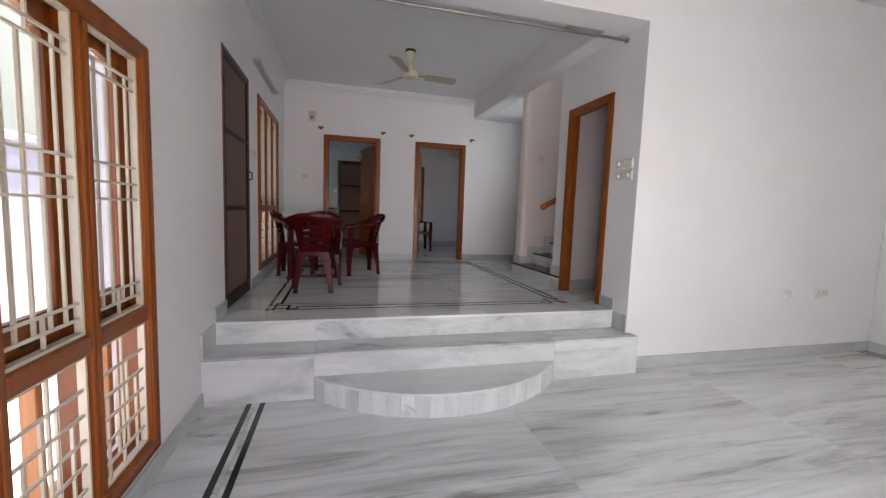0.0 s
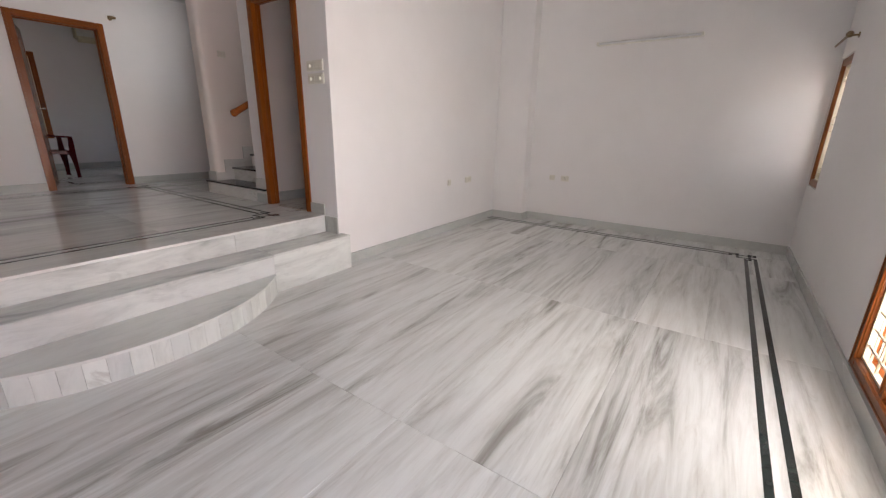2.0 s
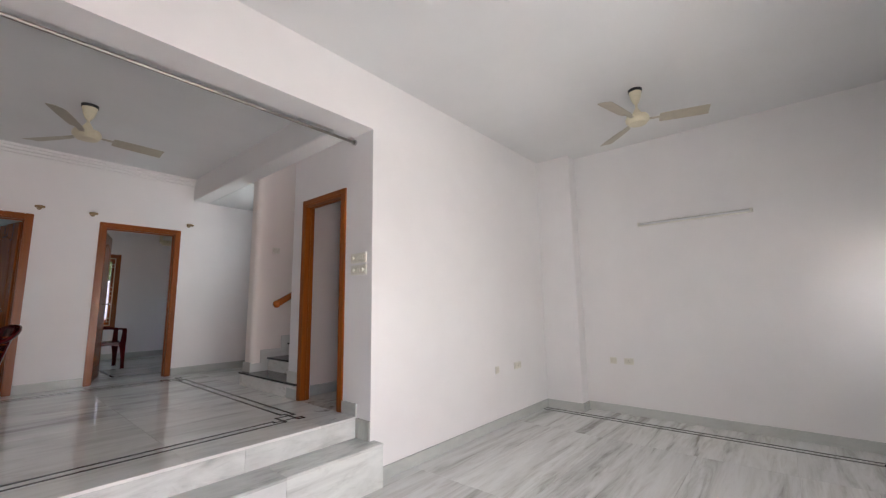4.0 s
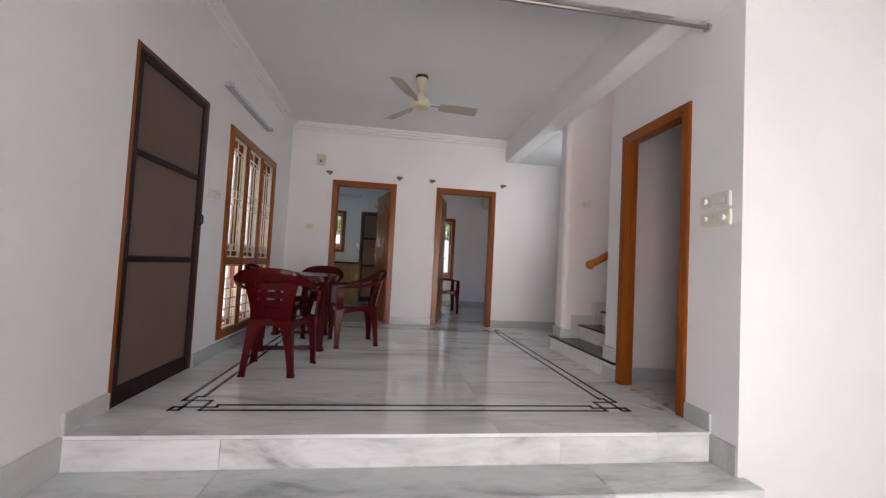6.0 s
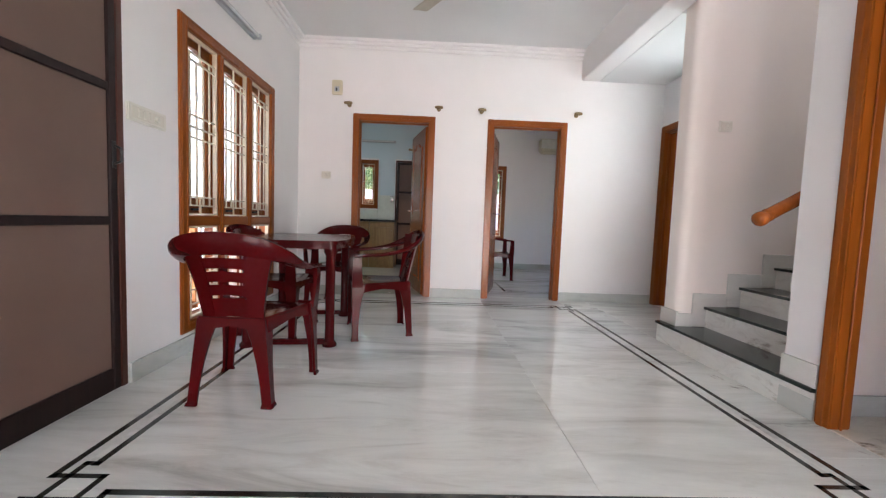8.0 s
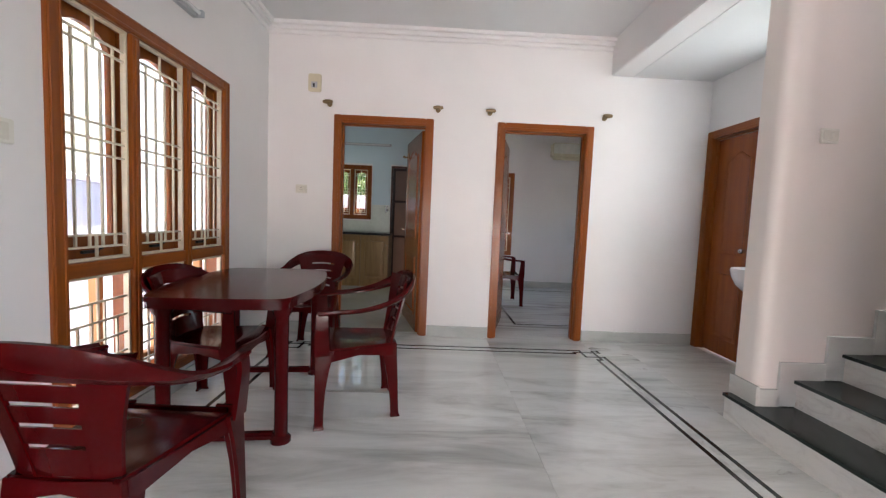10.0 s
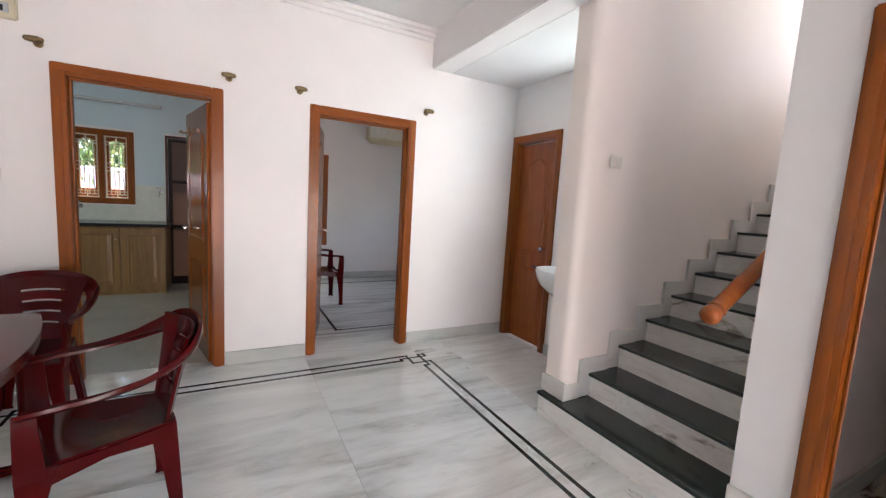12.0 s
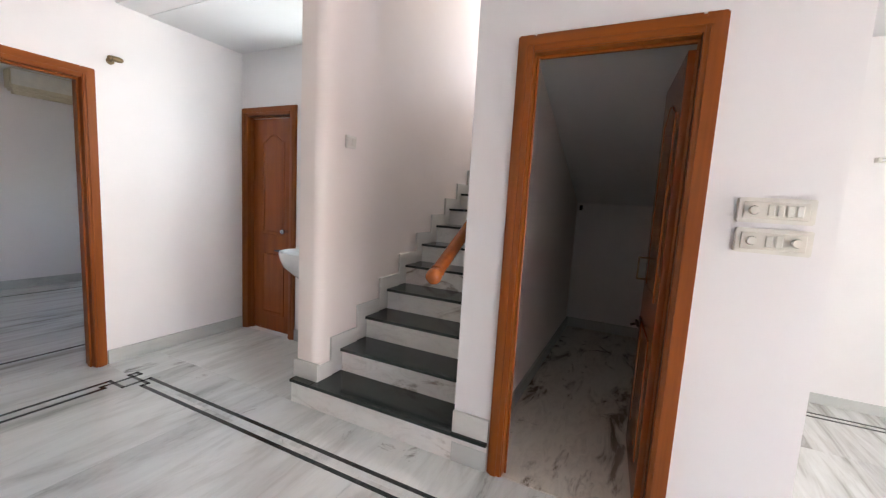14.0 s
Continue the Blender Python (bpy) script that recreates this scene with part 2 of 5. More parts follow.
def foliage():
    m, nt, b = material("leaf_green", 0.5)
    g = nt.nodes.new("ShaderNodeNewGeometry")
    nt.links.new(ramp(nt, g.outputs["Random Per Island"], [(0.0, (0.045, 0.10, 0.02)), (0.7, (0.12, 0.20, 0.04)), (1.0, (0.26, 0.24, 0.06))]), b.inputs["Base Color"])
    return m


LEAF = foliage()


def glass(name):
    m = bpy.data.materials.new(name)
    m.use_nodes = True
    nt = m.node_tree
    b = nt.nodes["Principled BSDF"]
    b.inputs["Base Color"].default_value = (0.95, 0.97, 0.97, 1)
    b.inputs["Transmission Weight"].default_value, b.inputs["Roughness"].default_value, b.inputs["IOR"].default_value = 1.0, 0.0, 1.45
    return m


GLASS = glass("clear_glass")


# ---- mesh helpers ----
def box(bm, x0, x1, y0, y1, z0, z1, bevel=0.0, seg=1):
    m = Matrix.Translation(((x0 + x1) / 2, (y0 + y1) / 2, (z0 + z1) / 2)) @ Matrix.Diagonal((x1 - x0, y1 - y0, z1 - z0, 1))
    made = bmesh.ops.create_cube(bm, size=1.0, matrix=m)["verts"]
    if bevel:
        edges = list({e for v in made for e in v.link_edges})
        bmesh.ops.bevel(bm, geom=edges, offset=bevel, segments=seg, affect="EDGES", clamp_overlap=True)
    return bm


def rod(bm, a, b, r0, r1=None, n=12, caps=True):
    a, b = Vector(a), Vector(b)
    d = b - a
    m = Matrix.Translation((a + b) / 2) @ d.to_track_quat("Z", "Y").to_matrix().to_4x4()
    bmesh.ops.create_cone(bm, cap_ends=caps, segments=n, radius1=r0, radius2=r0 if r1 is None else r1, depth=d.length, matrix=m)
    return bm


def ball(bm, c, r, sz=(1, 1, 1), u=14, v=9):
    bmesh.ops.create_uvsphere(bm, u_segments=u, v_segments=v, radius=r, matrix=Matrix.Translation(c) @ Matrix.Diagonal((*sz, 1)))
    return bm


def lathe(bm, c, rings, n=24):
    """Rings of (radius, z) turned about the upright line through c."""
    rows = []
    for r, z in rings:
        rows.append([bm.verts.new((c[0] + r * math.cos(2 * math.pi * i / n), c[1] + r * math.sin(2 * math.pi * i / n), c[2] + z)) for i in range(n)])
    for p, q in zip(rows, rows[1:]):
        for i in range(n):
            bm.faces.new((p[i], p[(i + 1) % n], q[(i + 1) % n], q[i]))
    bm.faces.new(list(reversed(rows[0])))
    bm.faces.new(rows[-1])
    return bm


def loft(bm, sections):
    """Joins closed rings of equal length, with end caps."""
    rows = [[bm.verts.new(p) for p in s] for s in sections]
    n = len(rows[0])
    for p, q in zip(rows, rows[1:]):
        for i in range(n):
            bm.faces.new((p[i], p[(i + 1) % n], q[(i + 1) % n], q[i]))
    bm.faces.new(list(reversed(rows[0])))
    bm.faces.new(rows[-1])
    bmesh.ops.recalc_face_normals(bm, faces=bm.faces)
    return bm


def prism(bm, outline, z0, z1, bevel=0.0):
    lo = [bm.verts.new((x, y, z0)) for x, y in outline]
    hi = [bm.verts.new((x, y, z1)) for x, y in outline]
    n = len(lo)
    bm.faces.new(list(reversed(lo)))
    top = bm.faces.new(hi)
    for i in range(n):
        bm.faces.new((lo[i], lo[(i + 1) % n], hi[(i + 1) % n], hi[i]))
    if bevel:
        bmesh.ops.bevel(bm, geom=list(top.edges), offset=bevel, segments=2, affect="EDGES")
    bmesh.ops.recalc_face_normals(bm, faces=bm.faces)
    return bm


def part(name, bm, mat, parent=None, label="", smooth=False):
    me = bpy.data.meshes.new(name)
    bm.to_mesh(me)
    bm.free()
    me.materials.append(mat)
    if smooth:
        for p in me.polygons:
            p.use_smooth = True
        me.set_sharp_from_angle(angle=radians(38))
    ob = new(name, me)
    if parent:
        ob.parent = parent
    if label:
        ob["label"] = label
    return ob


def again(name, me, parent, x=0, y=0, z=0):
    ob = new(name, me)
    ob.parent = parent
    ob.location = (x, y, z)
    return ob


def thing(name, m, label, category, group="", kind=""):
    ob = new(name)
    ob.empty_display_size = 0.1
    ob.matrix_world = m
    return tagged(ob, label, category, group, kind)


def structure(name, bm, mat, label="", category="", smooth=False):
    return tagged(part(name, bm, mat, smooth=smooth), label, category, "", "structure")


def cells(name, us, vs, t0, t1, solid, axis, mat, label):
    """A wall as one mesh: a grid of cells along u and z, those for which solid() holds filled, from t0 to t1 across. axis: the way u runs."""
    bm = bmesh.new()
    cache = {}

    def vert(u, v, t):
        k = (round(u, 4), round(v, 4), round(t, 4))
        if k not in cache:
            cache[k] = bm.verts.new((u, t, v) if axis == "x" else (t, u, v))
        return cache[k]
    full = {(i, j): solid((us[i] + us[i + 1]) / 2, (vs[j] + vs[j + 1]) / 2) for i in range(len(us) - 1) for j in range(len(vs) - 1)}
    for (i, j), ok in full.items():
        if not ok:
            continue
        a, b, c, d = us[i], us[i + 1], vs[j], vs[j + 1]
        for t in (t0, t1):
            bm.faces.new([vert(a, c, t), vert(b, c, t), vert(b, d, t), vert(a, d, t)])
        for (di, dj), (p, q) in {(-1, 0): ((a, c), (a, d)), (1, 0): ((b, c), (b, d)), (0, -1): ((a, c), (b, c)), (0, 1): ((a, d), (b, d))}.items():
            if not full.get((i + di, j + dj), False):
                bm.faces.new([vert(*p, t0), vert(*q, t0), vert(*q, t1), vert(*p, t1)])
    bmesh.ops.recalc_face_normals(bm, faces=bm.faces)
    return structure(name, bm, mat, label, "wall")


def wall(name, axis, u0, u1, z0, z1, t0, t1, holes=(), mat=None, label="white painted plaster wall"):
    us = sorted({u0, u1, *[u for h in holes for u in h[:2] if u0 < u < u1]})
    vs = sorted({z0, z1, *[v for h in holes for v in h[2:] if z0 < v < z1]})
    return cells(name, us, vs, t0, t1, lambda u, v: not any(h[0] < u < h[1] and h[2] < v < h[3] for h in holes), axis, mat or PLASTER, label)


# ---- large structure ----
WIN_W, WIN_H = 1.44, 1.98
wall("wall_west", "y", -0.97, 7.25, -0.3, 3.75, -1.075, XL,
     [(0.86, 2.30, 0.13, 2.11), (3.575, 4.51, U - 0.03, 2.635), (4.945, 6.385, U + 0.13, U + 2.11)])
# The first hole is an unseen opening, added for the front fill lamp.
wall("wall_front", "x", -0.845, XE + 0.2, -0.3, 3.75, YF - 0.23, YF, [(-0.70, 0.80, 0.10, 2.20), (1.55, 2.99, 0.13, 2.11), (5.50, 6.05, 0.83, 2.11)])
wall("wall_east", "y", YF, 3.08, -0.3, 3.75, XE, XE + 0.2)
wall("wall_living_north", "x", XL, XE + 0.2, -0.3, 3.75, 3.08, 3.30, [(XL - 0.01, 2.61, -0.31, 3.08)])
wall("wall_store", "y", 3.30, 4.45, 0.0, 3.75, 2.61, 2.75, [(3.473, 4.25, U - 0.03, 2.60)])
wall("wall_back", "x", -2.4, 4.75, 0.2, 3.75, YB, YB + 0.12, [(-0.225, 0.72, U - 0.03, 2.615), (1.33, 2.265, U - 0.03, 2.615)])
# The upper hole is an unseen vent, assumed as source of the bluish daylight.
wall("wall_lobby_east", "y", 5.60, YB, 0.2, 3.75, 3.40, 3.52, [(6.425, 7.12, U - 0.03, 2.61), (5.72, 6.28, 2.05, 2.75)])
wall("wall_stair_north", "x", 2.72, 7.1, 0.2, 6.4, 5.43, 5.60, mat=STAIRPAINT, label="cream painted wall beside the staircase")
wall("wall_stair_south", "x", 2.75, 7.1, 0.2, 6.4, 4.33, 4.45, mat=STAIRPAINT, label="cream painted wall between staircase and store")
# The high hole is out of view, assumed for light coming down the stairs.
wall("wall_stair_east", "y", 4.33, 5.60, 0.2, 6.4, 7.1, 7.25, [(4.55, 5.33, 3.6, 5.6)], mat=STAIRPAINT, label="cream painted wall at the stair landing")
wall("wall_stair_upper", "y", 4.33, 5.60, 3.46, 6.4, 2.41, 2.60, mat=STAIRPAINT, label="cream painted wall above the stair opening")
wall("wall_store_east", "y", 3.30, 4.33, 0.2, 3.75, 5.50, 5.65)
# The hole is made up for the kitchen fill lamp and stays out of view.
wall("wall_kitchen_west", "y", 7.25, 10.6, 0.2, 3.75, -2.4, -2.2, [(8.3, 9.5, 1.6, 2.6)], mat=KITCHENPAINT, label="pale blue kitchen wall")
wall("wall_kitchen_bedroom", "y", 7.25, 10.4, 0.2, 3.75, 1.06, 1.18)
wall("wall_rear", "x", -2.2, 4.6, 0.2, 3.75, 10.4, 10.6,
     [(-1.05, -0.36, 1.62, 2.57), (-0.02, 0.80, U - 0.03, 2.58), (1.40, 2.18, 1.08, 2.55)])
# This opening is invented, out of view, to hold the bedroom fill lamp.
wall("wall_bedroom_east", "y", 7.25, 10.6, 0.2, 3.75, 4.6, 4.75, [(8.4, 9.1, 1.5, 2.3)])
# rounded end of the stair wall on a square foot
bm = bmesh.new()
prism(bm, [(2.72, 5.43), (2.72, 5.60), (2.645, 5.60)] + [(2.705 - 0.06 * math.cos(a), 5.49 - 0.06 * math.sin(a)) for a in [radians(11.25 * k) for k in range(9)]], U + 0.27, 6.4)
structure("wall_stair_end", bm, STAIRPAINT, "rounded end of the cream stair wall", "wall", True)
bm = bmesh.new()
box(bm, 2.645, 2.72, 5.43, 5.60, 0.2, U + 0.27)
structure("wall_stair_foot", bm, STAIRPAINT, "square foot of the stair wall end", "wall")
bm = bmesh.new()
box(bm, 5.85, XE, 2.57, 3.08, 0.0, 3.62, 0.006, 2)
structure("column", bm, PLASTER, "white plastered corner column", "column")

bm = bmesh.new()
box(bm, XL - 0.05, 2.61, 3.30, 3.37, 3.08, 3.75)
structure("beam_opening", bm, PLASTER, "white plastered beam over the wide opening", "beam")
bm = bmesh.new()
box(bm, 2.40, 2.612, 3.37, YB, 3.10, 3.75, 0.008, 2)
structure("beam_side", bm, PLASTER, "white plastered beam along the stair side", "beam")
bm = bmesh.new()
box(bm, 2.612, 3.40, 5.60, YB, 3.10, 3.75)
structure("ceiling_lobby", bm, CEILING, "low white lobby ceiling", "ceiling")
bm = bmesh.new()
box(bm, XL - 0.1, XE + 0.1, YF - 0.1, 3.08, 3.62, 3.9)
structure("ceiling_living", bm, CEILING, "white living room ceiling", "ceiling")
bm = bmesh.new()
box(bm, XL - 0.1, 2.40, 3.37, YB, 3.43, 3.9)
structure("ceiling_dining", bm, CEILING, "white dining room ceiling", "ceiling")
bm = bmesh.new()
box(bm, -2.3, 4.7, 7.25, 10.5, 3.40, 3.9)
structure("ceiling_rear", bm, CEILING, "white ceiling of the rear rooms", "ceiling")
bm = bmesh.new()
box(bm, 2.4, 7.25, 4.30, 5.62, 6.4, 6.6)
structure("ceiling_stair", bm, CEILING, "white ceiling of the stairwell", "ceiling")
bm = bmesh.new()
box(bm, 2.60, 6.4, 3.30, 4.33, 3.75, 3.9)
structure("ceiling_store", bm, PLASTER)
# sloping underside of the upper flight, over the store
bm = bmesh.new()
prof = [(2.75, 2.92), (5.50, 1.93), (5.50, 2.18), (2.75, 3.17)]
lo = [bm.verts.new((x, 3.30, z)) for x, z in prof]
hi = [bm.verts.new((x, 4.33, z)) for x, z in prof]
bm.faces.new(lo), bm.faces.new(list(reversed(hi)))
for i in range(4):
    bm.faces.new((lo[i], hi[i], hi[(i + 1) % 4], lo[(i + 1) % 4]))
bmesh.ops.recalc_face_normals(bm, faces=bm.faces)
structure("ceiling_slope", bm, CEILING, "sloping white soffit under the upper stair flight", "ceiling")


def cornice(name, pts):
    """Stepped plaster moulding: runs of (x0, x1, y0, y1, wall side)."""
    bm = bmesh.new()
    for x0, x1, y0, y1, side in pts:
        for k, (drop, out) in enumerate(((0.035, 0.075), (0.07, 0.05), (0.105, 0.025))):
            z1 = 3.432 - (0, 0.035, 0.07)[k]
            z0 = 3.43 - drop
            if side == "n":
                box(bm, x0, x1, y1 - out, y1 + 0.004, z0, z1, 0.006)
            else:
                box(bm, x0 - 0.004, x0 + out, y0, y1, z0, z1, 0.006)
    return tagged(part(name, bm, PLASTER), "stepped white plaster cornice", "cornice", "", "structure")


cornice("trim_cornice", [(XL, 2.40, 7.0, YB, "n"), (XL, XL, 3.37, YB - 0.08, "w")])


# floors: a grout bed, slabs laid as pieces, and inlaid bands
bm = bmesh.new()
box(bm, XL - 0.1, XE + 0.1, YF - 0.1, 3.3, -0.2, -0.004)
floor_living = structure("floor_living", bm, GROUT, "polished white marble slab floor with grey streaks", "floor")
bm = bmesh.new()
box(bm, XL - 0.2, 3.52, 3.27, YB + 0.12, 0.2, U - 0.004)
floor_dining = structure("floor_dining", bm, PALEGROUT, "polished white marble slab floor with dark inlay", "floor")
bm = bmesh.new()
box(bm, 2.612, 5.5, 3.30, 4.33, 0.0, U)
structure("floor_store", bm, STOREMARBLE, "white marble store floor with brown veins", "floor")
bm = bmesh.new()
box(bm, -2.3, 1.12, YB + 0.12, 10.6, 0.2, U)
structure("floor_kitchen", bm, TILE, "beige tiled kitchen floor", "floor")
bm = bmesh.new()
box(bm, 1.12, 4.7, YB + 0.12, 10.6, 0.2, U)
structure("floor_bedroom", bm, MARBLE, "polished marble bedroom floor", "floor")


def bands(name, segs, z, parent, width=0.028):
    """Inlaid strips from (x0, y0) to (x1, y1), lying a hair above the slabs; all of one figure."""
    bm = bmesh.new()
    h = width / 2
    for x0, y0, x1, y1 in segs:
        box(bm, min(x0, x1) - h, max(x0, x1) + h, min(y0, y1) - h, max(y0, y1) + h, z - 0.006, z + 0.0012)
    return part(name, bm, INLAY, parent, "dark green marble inlay band")


def knot(cx, cy, sx, sy, g):
    """Corner figure of the inlay, from its tip (cx, cy) inwards along sx, sy."""
    lines = [(0, 0.165, 0.165, 0.165), (0.165, 0, 0.165, 0.165), (0.05, 0.235, g, 0.235), (0.05, 0, 0.05, 0.235),
             (0.235, 0.05, 0.235, g), (0, 0.05, 0.235, 0.05), (0, 0, 0.05, 0), (0, 0, 0, 0.05)]
    return [(cx + sx * p, cy + sy * q, cx + sx * r, cy + sy * t) for p, q, r, t in lines]


def border(x0, x1, y0, y1, gap, z, parent, width, corners, sides, ends=(0, 0)):
    """Twin bands round a floor. ends: how far the west and east bands run on past y1 where there is no figure."""
    for off, cut in ((0.0, 0.165), (gap, 0.235)):
        top = {"w": y1 - cut if "nw" in corners else y1 + ends[0], "e": y1 - cut if "ne" in corners else y1 + ends[1]}
        segs = {"w": (x0 + off, y0 + cut, x0 + off, top["w"]), "e": (x1 - off, y0 + cut, x1 - off, top["e"]),
                "s": (x0 + cut, y0 + off, x1 - cut, y0 + off), "n": (x0 + cut, y1 - off, x1 - cut, y1 - off)}
        for k in sides:
            bands("inlay_band", [segs[k]], z, parent, width)
    for k in corners:
        bands("inlay_knot", knot(x0 if "w" in k else x1, y0 if "s" in k else y1, 1 if "w" in k else -1, 1 if "s" in k else -1, gap), z, parent, width * 0.85)


def slabs(parent, xs, rows, z, mat, name="slab", gap=0.0009):
    """Slabs between the x joints; rows gives each column's y joints."""
    for (a, b), ys in zip(zip(xs, xs[1:]), rows):
        for c, d in zip(ys, ys[1:]):
            bm = bmesh.new()
            box(bm, a + gap, b - gap, c + gap, d - gap, z - 0.02, z, 0.0008)
            part(name, bm, mat, parent)


# ---- steps between the two floors ----
steps = thing("steps", pose(0, 0, 0), "white marble steps with a curved lowest tread", "steps", "", "structure")
bm = bmesh.new()
box(bm, XL + 0.001, 2.63, 2.985, 3.27, 0.0, 0.318)
part("core", bm, GROUT, steps)
for a, b in ((XL, -0.115), (-0.115, 1.82), (1.82, 2.655)):
    bm = bmesh.new()
    box(bm, a + 0.001, b - 0.001, 2.967, 2.985, 0.0, 0.319)
    part("riser", bm, STEPMARBLE, steps)
    bm = bmesh.new()
    box(bm, a + 0.001, b - 0.001, 2.958, 3.262, 0.320, 0.34, 0.004, 2)
    part("tread", bm, STEPMARBLE, steps)
for a, b in ((XL, -0.12), (-0.12, 1.67), (1.67, 2.61)):
    bm = bmesh.new()
    box(bm, a + 0.001, b - 0.001, 3.258, 3.275, 0.341, U - 0.021)
    part("riser", bm, STEPMARBLE, steps)
# the curved lowest step
CX0, CX1, CY, SAG = -0.115, 1.82, 2.966, 0.435
half = (CX1 - CX0) / 2
RAD = (half * half + SAG * SAG) / (2 * SAG)
CC = ((CX0 + CX1) / 2, CY - SAG + RAD)
A0 = math.asin(half / RAD)


def arc(r, n, a0=-A0, a1=A0):
    return [(CC[0] + r * math.sin(a0 + (a1 - a0) * i / n), CC[1] - r * math.cos(a0 + (a1 - a0) * i / n)) for i in range(n + 1)]


bm = bmesh.new()
prism(bm, arc(RAD + 0.006, 48), 0.152, 0.17, 0.003)
part("curved_tread", bm, STEPMARBLE, steps)
NS = 22
for i in range(NS):
    a, b = -A0 + 2 * A0 * i / NS + 0.0006, -A0 + 2 * A0 * (i + 1) / NS - 0.0006
    bm = bmesh.new()
    prism(bm, arc(RAD, 3, a, b) + list(reversed(arc(RAD - 0.03, 3, a, b))), 0.0, 0.1515)
    part("riser_strip", bm, STRIPMARBLE, steps)


# skirting boards
def skirting(name, x0, x1, y0, y1, z, h=0.105, mat=None):
    bm = bmesh.new()
    box(bm, x0, x1, y0, y1, z, z + h, 0.002)
    return structure(name, bm, mat or SKIRTING, "grey-white marble skirting", "skirting")


SK = 0.018
for x0, x1, y0, y1, z in (
        (XL, XL + SK, YF, 2.957, 0), (XL + SK, XE, YF, YF + SK, 0), (XE - SK, XE, YF + SK, 2.57, 0), (5.85 - SK, 5.85, 2.57 - SK, 3.08 - SK, 0), (5.85, XE - SK, 2.57 - SK, 2.57, 0),
        (2.66, 5.85, 3.08 - SK, 3.08, 0), (XL, XL + SK, 3.262, 3.572, U), (XL, XL + SK, 4.515, YB, U),
        (XL + SK, -0.23, YB - SK, YB, U), (0.725, 1.325, YB - SK, YB, U), (2.27, 3.40, YB - SK, YB, U), (2.61 - SK, 2.61, 3.262, 3.468, U),
        (2.61 - SK, 2.60, 4.255, 4.45, U), (3.40 - SK, 3.40, 5.60, 6.42, U), (2.645, 3.386, 5.60, 5.60 + SK, U),
        (2.76, 5.48, 4.33 - SK, 4.33, U), (1.18, 4.6, 10.386, 10.40, U)):
    skirting("baseboard", x0, x1, y0, y1, z)
skirting("baseboard_step_side", XL, XL + SK, 2.957, 3.258, 0.34, 0.168)
skirting("baseboard_step_end", 2.61 - SK, 2.61, 3.08, 3.262, 0.34, 0.160, VEINED)
skirting("baseboard_store_end", 5.50 - SK, 5.50, 3.30, 4.33, U)

# ---- staircase ----
RISE, RUN, NX = 0.16, 0.265, 2.575
stairs = thing("staircase", pose(0, 0, 0), "marble staircase with dark green treads and white risers", "staircase", "", "structure")
for k in range(13):
    z = U + RISE * (k + 1)
    x = NX + RUN * k
    y0, y1 = (4.256, 5.60) if k == 0 else (4.45, 5.43)
    bm = bmesh.new()
    if k == 0:
        box(bm, x + 0.02, 2.605, 4.256, 5.60, U, z - 0.022)
        box(bm, 2.605, x + RUN + 0.03, 4.452, 5.428, U, z - 0.022)
        box(bm, 2.605, 2.643, 5.43, 5.60, U, z - 0.022)
    else:
        box(bm, x + 0.02, x + RUN + 0.03, y0, y1, 0.3, z - 0.022)
    part("riser", bm, RISERMARBLE, stairs)
    bm = bmesh.new()
    if k == 0:
        box(bm, x, x + RUN + 0.025, 4.452, 5.428, z - 0.02, z, 0.003)
        box(bm, x, 2.604, 4.256, 4.450, z - 0.02, z, 0.003)
        box(bm, x, 2.643, 5.430, 5.60, z - 0.02, z, 0.003)
    else:
        box(bm, x, x + RUN + 0.025, y0 + 0.001, y1 - 0.001, z - 0.02, z, 0.003)
    part("tread", bm, GREEN, stairs)
    # stepped skirting up the wall
    bm = bmesh.new()
    box(bm, x + (0.191 if k == 0 else -0.085), x + RUN - 0.086, 5.43 - SK, 5.4295, z - (0.02 if k == 0 else RISE - 0.004), z + 0.10, 0.0015)
    part("stepped_skirting", bm, STAIRSKIRT, stairs)
bm = bmesh.new()
box(bm, NX + RUN * 13, 7.1, 4.45, 5.43, 2.3, U + RISE * 13)
part("landing", bm, STEPMARBLE, stairs)
# skirting round the wall ends at the foot of the stairs
for x0, x1, y0, y1 in ((2.645 - SK, 2.645, 5.43 - SK, 5.60 + SK), (2.61 - SK, 2.61, 4.256, 4.452)):
    bm = bmesh.new()
    box(bm, x0, x1, y0, y1, U + RISE, U + RISE + 0.115, 0.0015)
    part("stepped_skirting", bm, STAIRSKIRT, stairs)
bm = bmesh.new()
box(bm, 2.645, 2.765, 5.43 - SK, 5.4295, U + RISE, U + RISE + 0.10, 0.0015)
part("stepped_skirting", bm, STAIRSKIRT, stairs)

rail = thing("handrail", pose(0, 0, 0), "round varnished teak handrail on the stair wall", "handrail")
S = Vector((RUN, 0, 0.150)).normalized()
p0 = Vector((2.50, 4.56, 1.490))
bm = bmesh.new()
rod(bm, p0 + S * 0.06, p0 + S * 3.6, 0.034, n=24)
part("rail", bm, LEAFWOOD, rail, smooth=True)
bm = bmesh.new()
lathe(bm, (0, 0, 0), [(0.012, -0.030), (0.028, -0.026), (0.038, -0.014), (0.041, 0.004), (0.039, 0.020), (0.031, 0.030), (0.031, 0.037), (0.037, 0.043), (0.037, 0.054), (0.034, 0.061)], 24)
bmesh.ops.transform(bm, verts=bm.verts[:], matrix=Matrix.Translation(p0) @ S.to_track_quat("Z", "Y").to_matrix().to_4x4())
